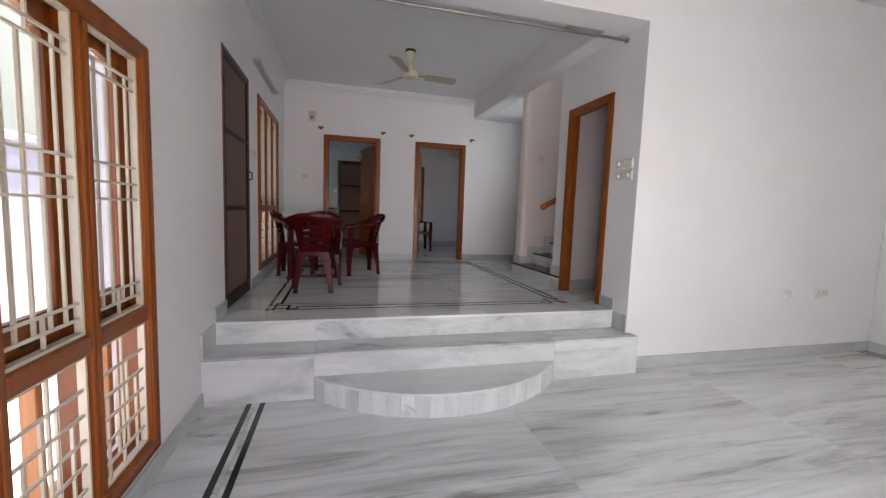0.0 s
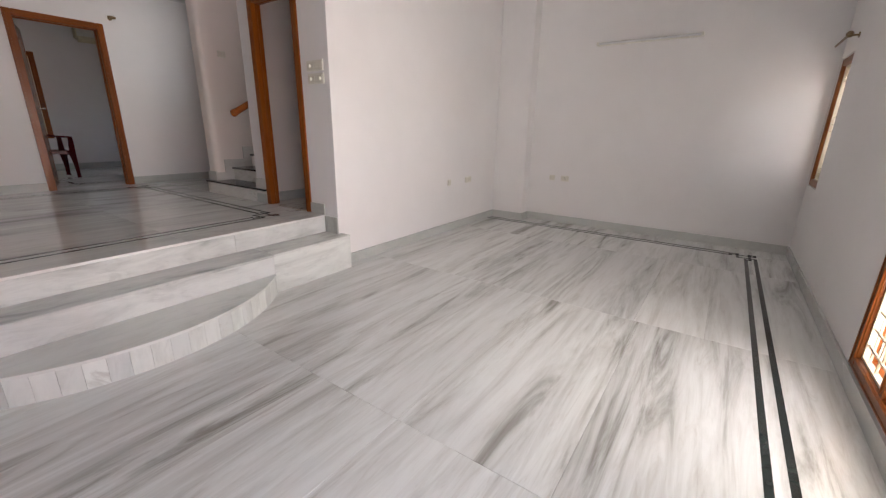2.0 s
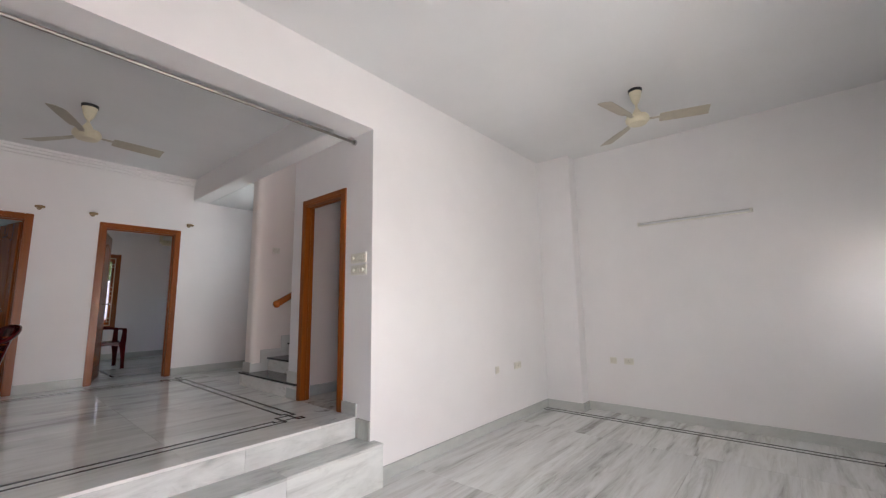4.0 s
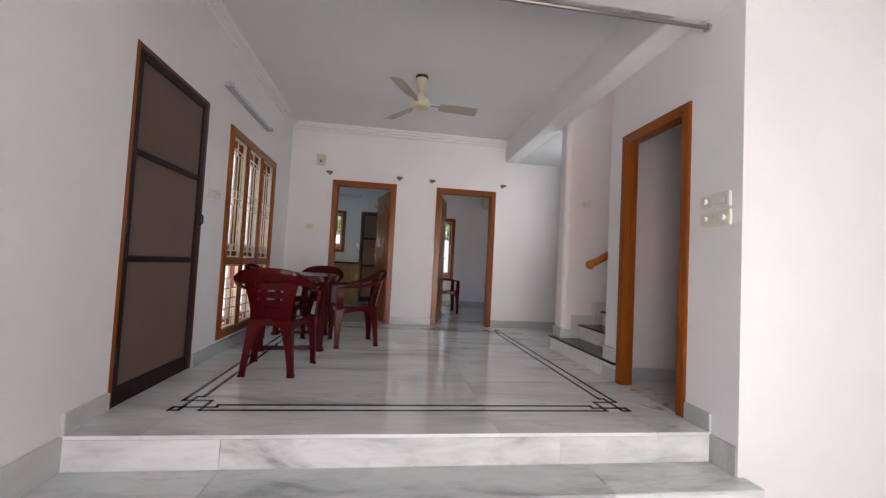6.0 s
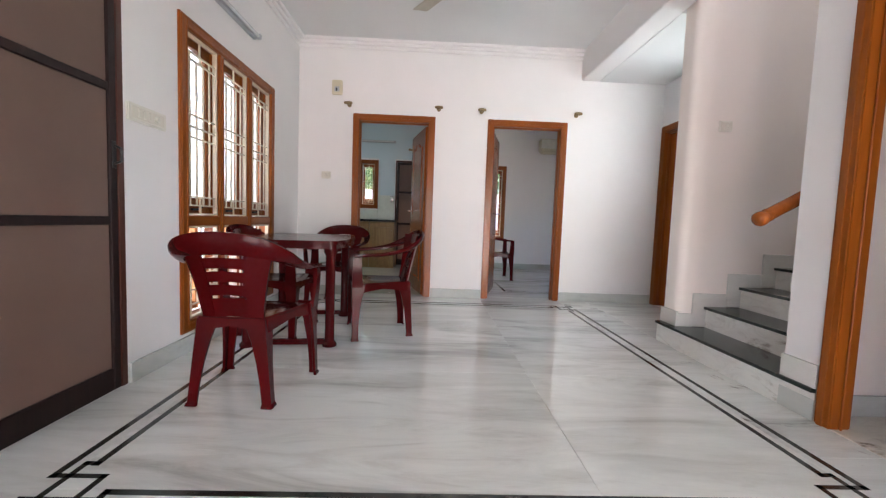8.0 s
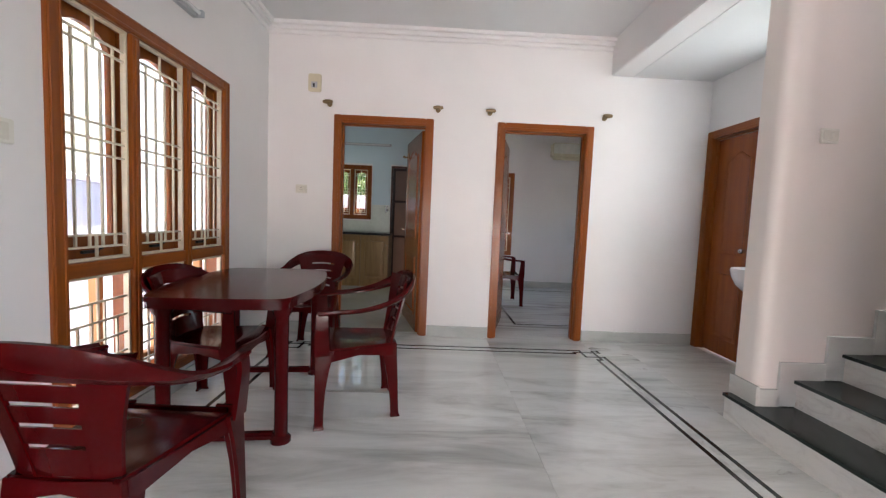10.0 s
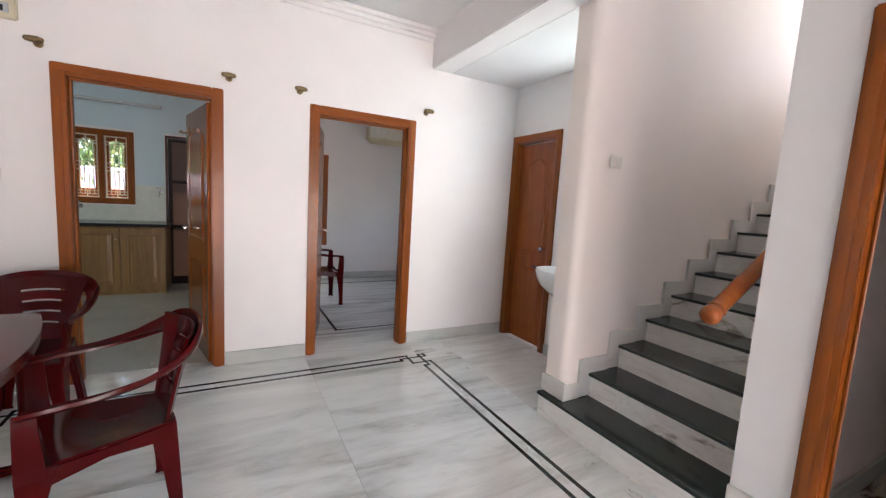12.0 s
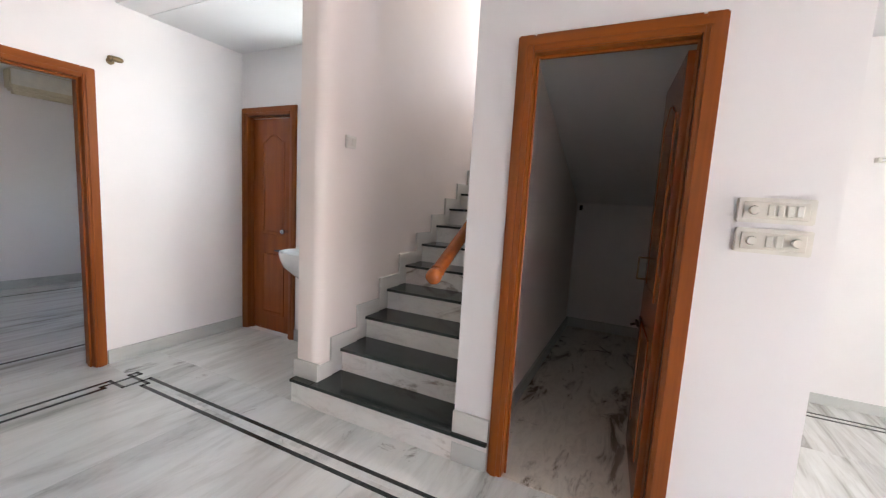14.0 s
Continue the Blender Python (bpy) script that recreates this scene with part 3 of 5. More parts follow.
bmesh.ops.recalc_face_normals(bm, faces=bm.faces)
part("end_knob", bm, LEAFWOOD, rail, smooth=True)
for d in (0.45, 1.6, 2.8):
    bm = bmesh.new()
    q = p0 + S * d
    rod(bm, (q.x, q.y, q.z - 0.03), (q.x, q.y, q.z - 0.09), 0.009)
    rod(bm, (q.x, q.y, q.z - 0.085), (q.x, 4.452, q.z - 0.085), 0.009)
    part("bracket", bm, STEEL, rail, smooth=True)


# ---- windows ----
def bar_mesh(length, upright, w=0.010, d=0.010):
    bm = bmesh.new()
    if upright:
        box(bm, -w / 2, w / 2, 0, d, 0, length)
    else:
        box(bm, 0, length, -d * 0.6, d * 0.4, -w / 2, w / 2)
    me = bpy.data.meshes.new("bar")
    bm.to_mesh(me)
    bm.free()
    me.materials.append(GRILLE)
    return me


def grille(win, x0, x1, z0, z1, lower):
    """Painted iron grille in one light: a flat rim, uprights and cross bars."""
    g = part("grille", rim(x0, x1, 0.006, 0.034, z0, z1, 0.012), GRILLE, win, "cream painted iron grille")
    w, h = x1 - x0, z1 - z0
    if lower:
        zs = [0.14, 0.30, 0.46, 0.62, 0.78] if h > 0.4 else [0.3, 0.7]
        flat = [z0 + h * f for f in zs]
        ups = [(0.2, 0.0, 0.62), (0.4, 0.14, 0.78), (0.5, 0.0, 1.0), (0.6, 0.14, 0.78), (0.8, 0.0, 0.62)]
    else:
        flat = [z0 + h * f for f in (0.055, 0.105, 0.44, 0.50, 0.565, 0.865, 0.905)]
        ups = [(0.5, 0.0, 0.105), (0.5, 0.865, 1.0), (0.2, 0.055, 0.905), (0.4, 0.055, 0.865), (0.6, 0.055, 0.865), (0.8, 0.055, 0.905)]
    me = bar_mesh(w - 0.03, False)
    for z in flat:
        again("bar", me, g, x0 + 0.015, 0.018, z)
    for fx, f0, f1 in ups:
        again("bar", bar_mesh(h * (f1 - f0), True), g, x0 + w * fx, 0.016, z0 + h * f0)
    return g


def rim(x0, x1, y0, y1, z0, z1, t):
    bm = bmesh.new()
    box(bm, x0, x0 + t, y0, y1, z0, z1)
    box(bm, x1 - t, x1, y0, y1, z0, z1)
    box(bm, x0 + t, x1 - t, y0, y1, z0, z0 + t)
    box(bm, x0 + t, x1 - t, y0, y1, z1 - t, z1)
    return bm


def casement(win, x0, x1, z0, z1, y0, arched, leafname="casement"):
    """A glazed sash with an arched head, at its frame's outer side."""
    t = 0.042
    bm = bmesh.new()
    box(bm, x0, x0 + t, y0, y0 + 0.032, z0, z1, 0.003)
    box(bm, x1 - t, x1, y0, y0 + 0.032, z0, z1, 0.003)
    box(bm, x0 + t, x1 - t, y0, y0 + 0.032, z0, z0 + 0.115, 0.003)
    a, b = x0 + t, x1 - t
    r, cx = (b - a) / 2, (a + b) / 2
    if arched:
        n, rise = 12, r * 0.62
        zb = z1 - 0.045 - rise
        pts = [(cx - r * math.cos(math.pi * i / n), zb + rise * math.sin(math.pi * i / n)) for i in range(n + 1)]
        for (xa, za), (xb, zc) in zip(pts, pts[1:]):
            f = [bm.verts.new((x, y, z)) for y in (y0, y0 + 0.032) for x, z in ((xa, za), (xb, zc), (xb, z1), (xa, z1))]
            bm.faces.new(f[:4]), bm.faces.new(f[7:3:-1]), bm.faces.new((f[0], f[1], f[5], f[4]))
    else:
        box(bm, a, b, y0, y0 + 0.032, z1 - 0.06, z1, 0.003)
    sash = part(leafname, bm, TEAK, win)
    bm = bmesh.new()
    box(bm, a - 0.004, b + 0.004, y0 + 0.014, y0 + 0.018, z0 + 0.10, z1 - 0.03)
    pane = part("pane", bm, GLASS, sash)
    pane.visible_shadow = False
    bm = bmesh.new()
    box(bm, cx - 0.045, cx + 0.045, y0 - 0.02, y0 + 0.001, z0 + 0.03, z0 + 0.045, 0.003)
    rod(bm, (cx + 0.02, y0 - 0.012, z0 + 0.04), (cx + 0.05, y0 - 0.03, z0 + 0.055), 0.006)
    part("stay", bm, BLACK, sash)
    return sash


def window(name, m, w, h, lights, transom, label, group="teak grille windows"):
    """Frame set in the wall's opening; local x along the wall, y outwards, z up from the sill."""
    win = thing(name, m, label, "window", group, "structure")
    f = 0.075
    bm = bmesh.new()
    for x0, x1, z0, z1 in ((0, f, 0, h), (w - f, w, 0, h), (f, w - f, 0, f), (f, w - f, h - f, h)):
        box(bm, x0, x1, -0.016, 0.13, z0, z1, 0.005)
    for x0, x1, z0, z1 in ((f - 0.020, f - 0.004, f - 0.02, h - f + 0.02), (w - f + 0.004, w - f + 0.020, f - 0.02, h - f + 0.02), (f - 0.004, w - f + 0.004, f - 0.020, f - 0.004), (f - 0.004, w - f + 0.004, h - f + 0.004, h - f + 0.020),
                           (0.008, 0.022, 0.008, h - 0.008), (w - 0.022, w - 0.008, 0.008, h - 0.008), (0.022, w - 0.022, h - 0.022, h - 0.008), (0.022, w - 0.022, 0.008, 0.022)):
        box(bm, x0, x1, -0.0215, -0.014, z0, z1, 0.003)
    part("window_frame", bm, TEAK, win)
    pitch = (w - f) / lights
    for k in range(1, lights):
        bm = bmesh.new()
        c = f / 2 + pitch * k
        box(bm, c - 0.030, c + 0.030, -0.012, 0.110, f, h - f, 0.005)
        box(bm, c - 0.009, c + 0.009, -0.018, -0.010, f + 0.02, h - f - 0.02, 0.003)
        part("mullion", bm, TEAK, win)
    if transom:
        for k in range(lights):
            bm = bmesh.new()
            c0, c1 = f / 2 + pitch * k, f / 2 + pitch * (k + 1)
            box(bm, c0 + 0.033, c1 - 0.033, -0.010, 0.126, transom - 0.035, transom + 0.035, 0.005)
            part("transom", bm, TEAKX, win)
    for k in range(lights):
        a, b = f / 2 + pitch * k + 0.0375, f / 2 + pitch * (k + 1) - 0.0375
        top = h - f - 0.002
        low = (transom + 0.037) if transom else f + 0.002
        grille(win, a, b, low, top, False)
        casement(win, a, b, low, top, 0.062, True)
        if transom:
            grille(win, a, b, f + 0.002, transom - 0.037, True)
            bm = bmesh.new()
            box(bm, b - 0.036, b, 0.145, 0.200, f, transom - 0.036, 0.004)
            part("shutter_post", bm, SHUTTER, win, "orange-brown wooden post")
            bm = bmesh.new()
            box(bm, a, b - 0.037, 0.155, 0.200, f, f + 0.05, 0.004)
            part("shutter_sill", bm, SHUTTER, win, "orange-brown wooden sill")
    return win


window("window_1", pose(XL, 0.86, 0.13, 0, 0, 90), WIN_W, WIN_H, 3, 0.72, "teak three-light window with cream iron grilles")
window("window_2", pose(XL, 4.945, U + 0.13, 0, 0, 90), WIN_W, WIN_H, 3, 0.72, "teak three-light window beside the dining table")
window("window_3", pose(2.99, YF, 0.13, 0, 0, 180), WIN_W, WIN_H, 3, 0.72, "teak three-light window in the front wall")
window("window_4", pose(6.05, YF - 0.03, 0.83, 0, 0, 180), 0.55, 1.28, 1, 0, "narrow teak window with cream grille near the corner")
window("window_5", pose(-1.05, 10.4, 1.62), 0.69, 0.95, 2, 0, "small teak two-light window over the kitchen counter")
window("window_6", pose(1.40, 10.4, 1.08), 0.78, 1.47, 2, 0, "teak window with grille in the bedroom")


# ---- doors ----
def door_frame(name, m, w, h, label, depth=0.12):
    """Moulded frame in the opening; local x along the wall, y through it."""
    d = thing(name, m, label, "door", "", "structure")
    f = 0.076
    for nm, x0, x1, z0, z1, mat in (("jamb", 0, f, 0, h, TEAK), ("jamb", w - f, w, 0, h, TEAK), ("head", f, w - f, h - f, h, TEAKX)):
        bm = bmesh.new()
        box(bm, x0, x1, -0.018, depth + 0.006, z0, z1, 0.006, 2)
        if nm == "jamb":
            i = 1 if x0 == 0 else -1
            e = x1 if x0 == 0 else x0
            box(bm, min(e, e + i * 0.012), max(e, e + i * 0.012), 0.03, depth - 0.045, z0, z1 - f, 0.003)
            c = (x0 + x1) / 2
            box(bm, c - 0.020, c + 0.012, -0.024, -0.017, z0, z1 - f * 0.6, 0.003, 2)
        else:
            c = (z0 + z1) / 2
            box(bm, x0 - f * 0.4, x1 + f * 0.4, -0.024, -0.017, c - 0.012, c + 0.020, 0.003, 2)
            box(bm, x0, x1, 0.03, depth - 0.045, z0 - 0.012, z0 + 0.001, 0.003)
        part(nm, bm, mat, d)
    return d


def arch_outline(x0, x1, z0, z1, rise, n=12):
    pts = [(x0, z0), (x1, z0), (x1, z1 - rise)]
    for i in range(1, n):
        u = i / n
        pts.append((x1 + (x0 - x1) * u, z1 - rise + rise * (0.5 - 0.5 * math.cos(2 * math.pi * u))))
    return pts + [(x0, z1 - rise)]


def panel(bm, outline, y, depth, inset=0.03):
    """A raised field with a moulded rim on the plane y, standing out along -y by depth."""
    cx = sum(p[0] for p in outline) / len(outline)
    cz = sum(p[1] for p in outline) / len(outline)
    w = max(p[0] for p in outline) - min(p[0] for p in outline)
    h = max(p[1] for p in outline) - min(p[1] for p in outline)

    def ring(s, yy):
        return [(cx + (x - cx) * (1 - 2 * s / w), yy, cz + (z - cz) * (1 - 2 * s / h)) for x, z in outline]
    rings = [ring(0, y), ring(0.004, y - depth), ring(0.016, y - depth), ring(0.024, y - 0.001), ring(0.024 + inset, y - depth * 0.9)]
    rows = [[bm.verts.new(p) for p in r] for r in rings]
    n = len(outline)
    for p, q in zip(rows, rows[1:]):
        for i in range(n):
            bm.faces.new((p[i], p[(i + 1) % n], q[(i + 1) % n], q[i]))
    bm.faces.new(rows[-1])
    return bm


def leaf(parent, m, w, h, label, handle_x, lever=True):
    """A panelled leaf: local x from the hinge, y thickness, z up; both faces panelled."""
    e = part("leaf", box(bmesh.new(), 0, w, 0, 0.035, 0.008, h, 0.003), LEAFWOOD, parent, label)
    e.matrix_local = m
    for side in (1, -1):
        y = 0.0 if side == 1 else 0.035
        for kind, o in (("arched_panel", arch_outline(0.12, w - 0.12, h * 0.47, h - 0.14, 0.07)), ("lower_panel", arch_outline(0.12, w - 0.12, 0.16, h * 0.38, 0.0))):
            bm = bmesh.new()
            panel(bm, o, 0, 0.005)
            if side == -1:
                for v in bm.verts:
                    v.co.y = 0.035 - v.co.y
            bmesh.ops.recalc_face_normals(bm, faces=bm.faces)
            part(kind, bm, LEAFWOOD, e, smooth=False)
    if not lever:
        return e
    bm = bmesh.new()
    s = 1 if handle_x < w / 2 else -1
    for y0, y1, out in ((-0.006, 0.0, -0.05), (0.035, 0.041, 0.085)):
        box(bm, handle_x - 0.02, handle_x + 0.02, y0, y1, 0.93, 1.10, 0.003)
        rod(bm, (handle_x, min(y0, y1), 1.03), (handle_x, out, 1.03), 0.009)
        rod(bm, (handle_x, out, 1.03), (handle_x + s * 0.11, out, 1.03), 0.009)
    part("door_handle", bm, STEEL, e, "steel lever handle", True)
    return e


d1 = door_frame("door_1", pose(-0.225, YB, U), 0.945, 2.105, "open varnished teak door to the kitchen")
leaf(d1, pose(0.868, 0.085, 0, 0, 0, 104), 0.78, 2.01, "glossy orange-brown panelled leaf standing open", 0.70)
for obj in [o for o in d1.children if o.name.startswith("leaf")]:
    bm = bmesh.new()
    box(bm, 0.66, 0.74, 0.035, 0.041, 1.82, 1.90, 0.002)
    for hx in (0.675, 0.725):
        rod(bm, (hx, 0.041, 1.85), (hx, 0.085, 1.845), 0.006)
        ball(bm, (hx, 0.088, 1.853), 0.010)
    part("coat_hook", bm, BRASS, obj, "double brass coat hook", True)
d2 = door_frame("door_2", pose(1.33, YB, U), 0.935, 2.105, "open varnished teak door to the bedroom")
leaf(d2, pose(0.077, 0.085, 0, 0, 0, 74.5), 0.775, 2.01, "glossy orange-brown panelled leaf standing open", 0.70)
d3 = door_frame("door_3", pose(2.61, 4.25, U, 0, 0, -90), 0.777, 2.09, "open varnished teak door to the under-stair store", 0.085)
l3 = leaf(d3, pose(0.700, 0.088, 0, 0, 0, 94), 0.62, 1.995, "glossy orange-brown panelled leaf standing open", 0.55, False)
bm = bmesh.new()
rod(bm, (0.575, 0.035, 0.98), (0.575, 0.078, 0.98), 0.005)
rod(bm, (0.575, 0.035, 1.10), (0.575, 0.078, 1.10), 0.005)
rod(bm, (0.575, 0.078, 0.976), (0.575, 0.078, 1.104), 0.005)
part("pull_handle", bm, BRASS, l3, "thin D-shaped pull handle", True)
bm = bmesh.new()
box(bm, 0.52, 0.612, 0.035, 0.042, 0.70, 0.76, 0.002)
rod(bm, (0.50, 0.052, 0.73), (0.615, 0.052, 0.73), 0.008)
rod(bm, (0.56, 0.042, 0.73), (0.56, 0.085, 0.715), 0.007)
part("latch", bm, BLACK, l3, "dark sliding latch", True)
d4 = door_frame("door_4", pose(3.40, 7.12, U, 0, 0, -90), 0.695, 2.10, "closed varnished teak door in the lobby")
l4 = leaf(d4, pose(0.079, 0.05, 0, 0, 0, 0), 0.537, 2.008, "closed orange-brown leaf with arched panel", 0.455, False)
bm = bmesh.new()
rod(bm, (0.542, 0.05, 0.99), (0.542, 0.0, 0.99), 0.012)
ball(bm, (0.542, -0.012, 0.99), 0.024)
part("knob", bm, STEEL, d4, "round steel knob", True)
bm = bmesh.new()
rod(bm, (0.40, 0.03, 0.80), (0.50, 0.03, 0.80), 0.008)
rod(bm, (0.44, 0.05, 0.80), (0.44, 0.028, 0.80), 0.012)
part("tower_bolt", bm, BLACK, d4, "dark sliding bolt", True)


def screen_door(name, m, w, h, label, rails=(0.40, 0.70)):
    """Dark timber mesh door with three fields in a teak frame."""
    d = thing(name, m, label, "door", "", "structure")
    for nm, x0, x1, z0, z1 in (("jamb", 0, 0.03, 0, h), ("jamb", w - 0.04, w, 0, h), ("head", 0.03, w - 0.04, h - 0.035, h)):
        bm = bmesh.new()
        box(bm, x0, x1, -0.004, 0.11, z0, z1, 0.003)
        part(nm, bm, TEAK if w > 0.9 and x0 == 0 else DARKTEAK, d)
    a, b = 0.032, w - 0.042
    st = 0.045
    z1 = h - 0.037
    for x0, x1 in ((a, a + st), (b - st, b)):
        bm = bmesh.new()
        box(bm, x0, x1, -0.002, 0.030, 0.002, z1, 0.004)
        part("stile", bm, WALNUT, d)
    zr = [(0.002, 0.115), (h * rails[0] - 0.02, h * rails[0] + 0.02), (h * rails[1] - 0.02, h * rails[1] + 0.02), (z1 - st, z1)]
    for z0, z2 in zr:
        bm = bmesh.new()
        box(bm, a + st, b - st, -0.001, 0.028, z0, z2, 0.004)
        part("rail", bm, WALNUT, d)
    for (q, z0), (z2, r) in zip(zr, zr[1:]):
        bm = bmesh.new()
        box(bm, a + st, b - st, 0.012, 0.017, z0, z2)
        part("mesh_panel", bm, MESH, d, "fine brown insect mesh")
    bm = bmesh.new()
    hx = b - st / 2
    box(bm, hx - 0.012, hx + 0.012, -0.007, -0.001, h * 0.52, h * 0.52 + 0.13, 0.002)
    rod(bm, (hx, -0.005, h * 0.52 + 0.02), (hx, -0.04, h * 0.52 + 0.035), 0.006)
    rod(bm, (hx, -0.04, h * 0.52 + 0.035), (hx, -0.04, h * 0.52 + 0.095), 0.006)
    rod(bm, (hx, -0.005, h * 0.52 + 0.11), (hx, -0.04, h * 0.52 + 0.095), 0.006)
    part("pull_handle", bm, BLACK, d, "", True)
    for z in (0.25, 1.0, 1.8):
        bm = bmesh.new()
        rod(bm, (a - 0.002, -0.006, z), (a - 0.002, -0.006, z + 0.09), 0.007)
        part("hinge", bm, BLACK, d)
    return d


screen_door("door_5", pose(XL, 3.575, U, 0, 0, 90), 0.935, 2.125, "closed dark brown mesh door in the west wall")
screen_door("door_6", pose(-0.02, 10.4, U), 0.82, 2.07, "closed dark mesh door at the back of the kitchen")

# ---- ground and outdoors ----
bm = bmesh.new()
bmesh.ops.create_grid(bm, x_segments=8, y_segments=8, size=400, matrix=Matrix.Translation((0, 0, -0.32)))
structure("ground", bm, EARTH, "bare earth ground", "ground")
bm = bmesh.new()
box(bm, -3.2, -1.075, -6, 14.2, -0.5, -0.10)
structure("pavement_side", bm, PAVING, "paved side passage", "paving")
bm = bmesh.new()
box(bm, -1.07, 9.0, -6, -0.97, -0.5, -0.10)
structure("pavement_front", bm, PAVING, "paved front yard", "paving")


def garden_wall(name, x0, x1, y0, y1, h, mat, label):
    w = thing(name, pose(0, 0, 0), label, "wall")
    bm = bmesh.new()
    box(bm, x0, x1, y0, y1, -0.4, h)
    part("wall_body", bm, mat, w)
    bm = bmesh.new()
    box(bm, x0 - 0.04, x1 + 0.04, y0 - 0.04, y1 + 0.04, h + 0.002, h + 0.07, 0.01)
    part("coping", bm, mat, w)
    return w


garden_wall("compound_wall", -2.95, -2.80, -6, 14.0, 1.90, LILAC, "pale lilac painted compound wall")
garden_wall("compound_wall", -2.6, 9.0, -5.4, -5.25, 1.6, PINK, "pink painted compound wall in front")
garden_wall("compound_wall", -2.75, 8.0, 13.0, 13.15, 2.1, LILAC, "pale painted compound wall behind the house")
garden_wall("planter_edge", -2.55, -2.40, 8.2, 12.6, 0.55, PINK, "low pink painted planter edge in the passage")


def neighbour(name, x0, x1, y0, y1, floors, label):
    """A plain neighbouring house: walls, slab edges, windows with sills and a parapet."""
    hs = thing(name, pose(0, 0, 0), label, "house")
    H = 3.1 * floors
    bm = bmesh.new()
    box(bm, x0, x1, y0, y1, -0.4, H)
    part("house_wall", bm, YELLOWWALL, hs)
    bm = bmesh.new()
    box(bm, x0 - 0.08, x1 + 0.08, y0 - 0.08, y1 + 0.08, H + 0.002, H + 0.8)
    part("parapet", bm, YELLOWWALL, hs)
    for f in range(floors):
        if f:
            bm = bmesh.new()
            box(bm, x1 + 0.002, x1 + 0.9, y0 + 0.5, y0 + 3.5, 3.1 * f - 0.15, 3.1 * f, 0.01)
            part("balcony", bm, LILAC, hs)
        n = int((y1 - y0) // 2.6)
        for k in range(n):
            y = y0 + 1.0 + 2.6 * k
            if 1.0 < y < 17.5 and f:
                continue
            wdw = part("window", rim(y, y + 1.2, -0.04, 0.05, 3.1 * f + 1.0, 3.1 * f + 2.2, 0.08), TEAK, hs)
            wdw.matrix_local = pose(x1 + 0.005, 0, 0, 0, 0, 90)
            bm = bmesh.new()
            box(bm, y + 0.08, y + 1.12, 0.0, 0.01, 3.1 * f + 1.08, 3.1 * f + 2.12)
            part("pane", bm, GRANITE, wdw)
    return hs


neighbour("neighbour_house", -15.0, -7.0, -6.0, 22.0, 3, "cream painted neighbouring house beyond the wall")


def shrub(name, x, y, h, spread, seed, label):
    rng = random.Random(seed)
    t = thing(name, pose(x, y, -0.32), label, "shrub", "shrubs behind the house")
    bm = bmesh.new()
    tips = []
    rod(bm, (0, 0, 0), (0.05, 0.02, h * 0.45), 0.09, 0.06, 8)
    for k in range(7):
        a = k * 0.9 + rng.random()
        q = (spread * 0.6 * math.cos(a), spread * 0.6 * math.sin(a), h * (0.6 + 0.35 * rng.random()))
        rod(bm, (0.05, 0.02, h * (0.3 + 0.02 * k)), q, 0.04, 0.012, 6)
        tips.append(q)
    part("trunk", bm, BARK, t)
    verts, faces = [], []
    for q in tips:
        for k in range(420):
            c = Vector((q[0] + rng.gauss(0, spread * 0.28), q[1] + rng.gauss(0, spread * 0.28), q[2] + rng.gauss(0, spread * 0.24)))
            r = Euler((rng.random() * 6, rng.random() * 6, rng.random() * 6)).to_matrix()
            i = len(verts)
            s = 0.06 + 0.05 * rng.random()
            for p in ((-s, 0, 0), (0, -s * 0.4, 0.01), (s, 0, 0), (0, s * 0.4, 0.01)):
                verts.append(c + r @ Vector(p))
            faces.append((i, i + 1, i + 2, i + 3))
    me = bpy.data.meshes.new("crown")
    me.from_pydata(verts, [], faces)
    me.materials.append(LEAF)
    c = new("crown", me)
    c.parent = t
    c["kind"] = "stuff"
    return t


for k, (x, y, h, sp) in enumerate(((-1.6, 14.3, 3.6, 1.3), (-0.4, 14.6, 3.2, 1.2), (1.2, 14.5, 3.5, 1.3), (-3.4, 15.0, 4.0, 1.5), (2.7, 14.4, 3.6, 1.3), (4.2, 14.6, 3.3, 1.3))):
    shrub("shrub", x, y, h, sp, 20 + k, "leafy green shrub rising behind the rear wall")


# ---- plastic furniture ----
def band(bm, pts, ups, w, t):
    """A flat ribbon along pts: w wide across (given by each sideways vector in ups), t thick."""
    secs = []
    for i, p in enumerate(pts):
        p = Vector(p)
        a = Vector(pts[max(i - 1, 0)])
        b = Vector(pts[min(i + 1, len(pts) - 1)])
        tan = (b - a).normalized()
        side = Vector(ups[i] if isinstance(ups, list) else ups)
        side = (side - tan * side.dot(tan)).normalized()
        nor = tan.cross(side)
        ww = w[i] if isinstance(w, list) else w
        secs.append([p + side * ww / 2 + nor * t / 2, p - side * ww / 2 + nor * t / 2, p - side * ww / 2 - nor * t / 2, p + side * ww / 2 - nor * t / 2])
    return loft(bm, secs)


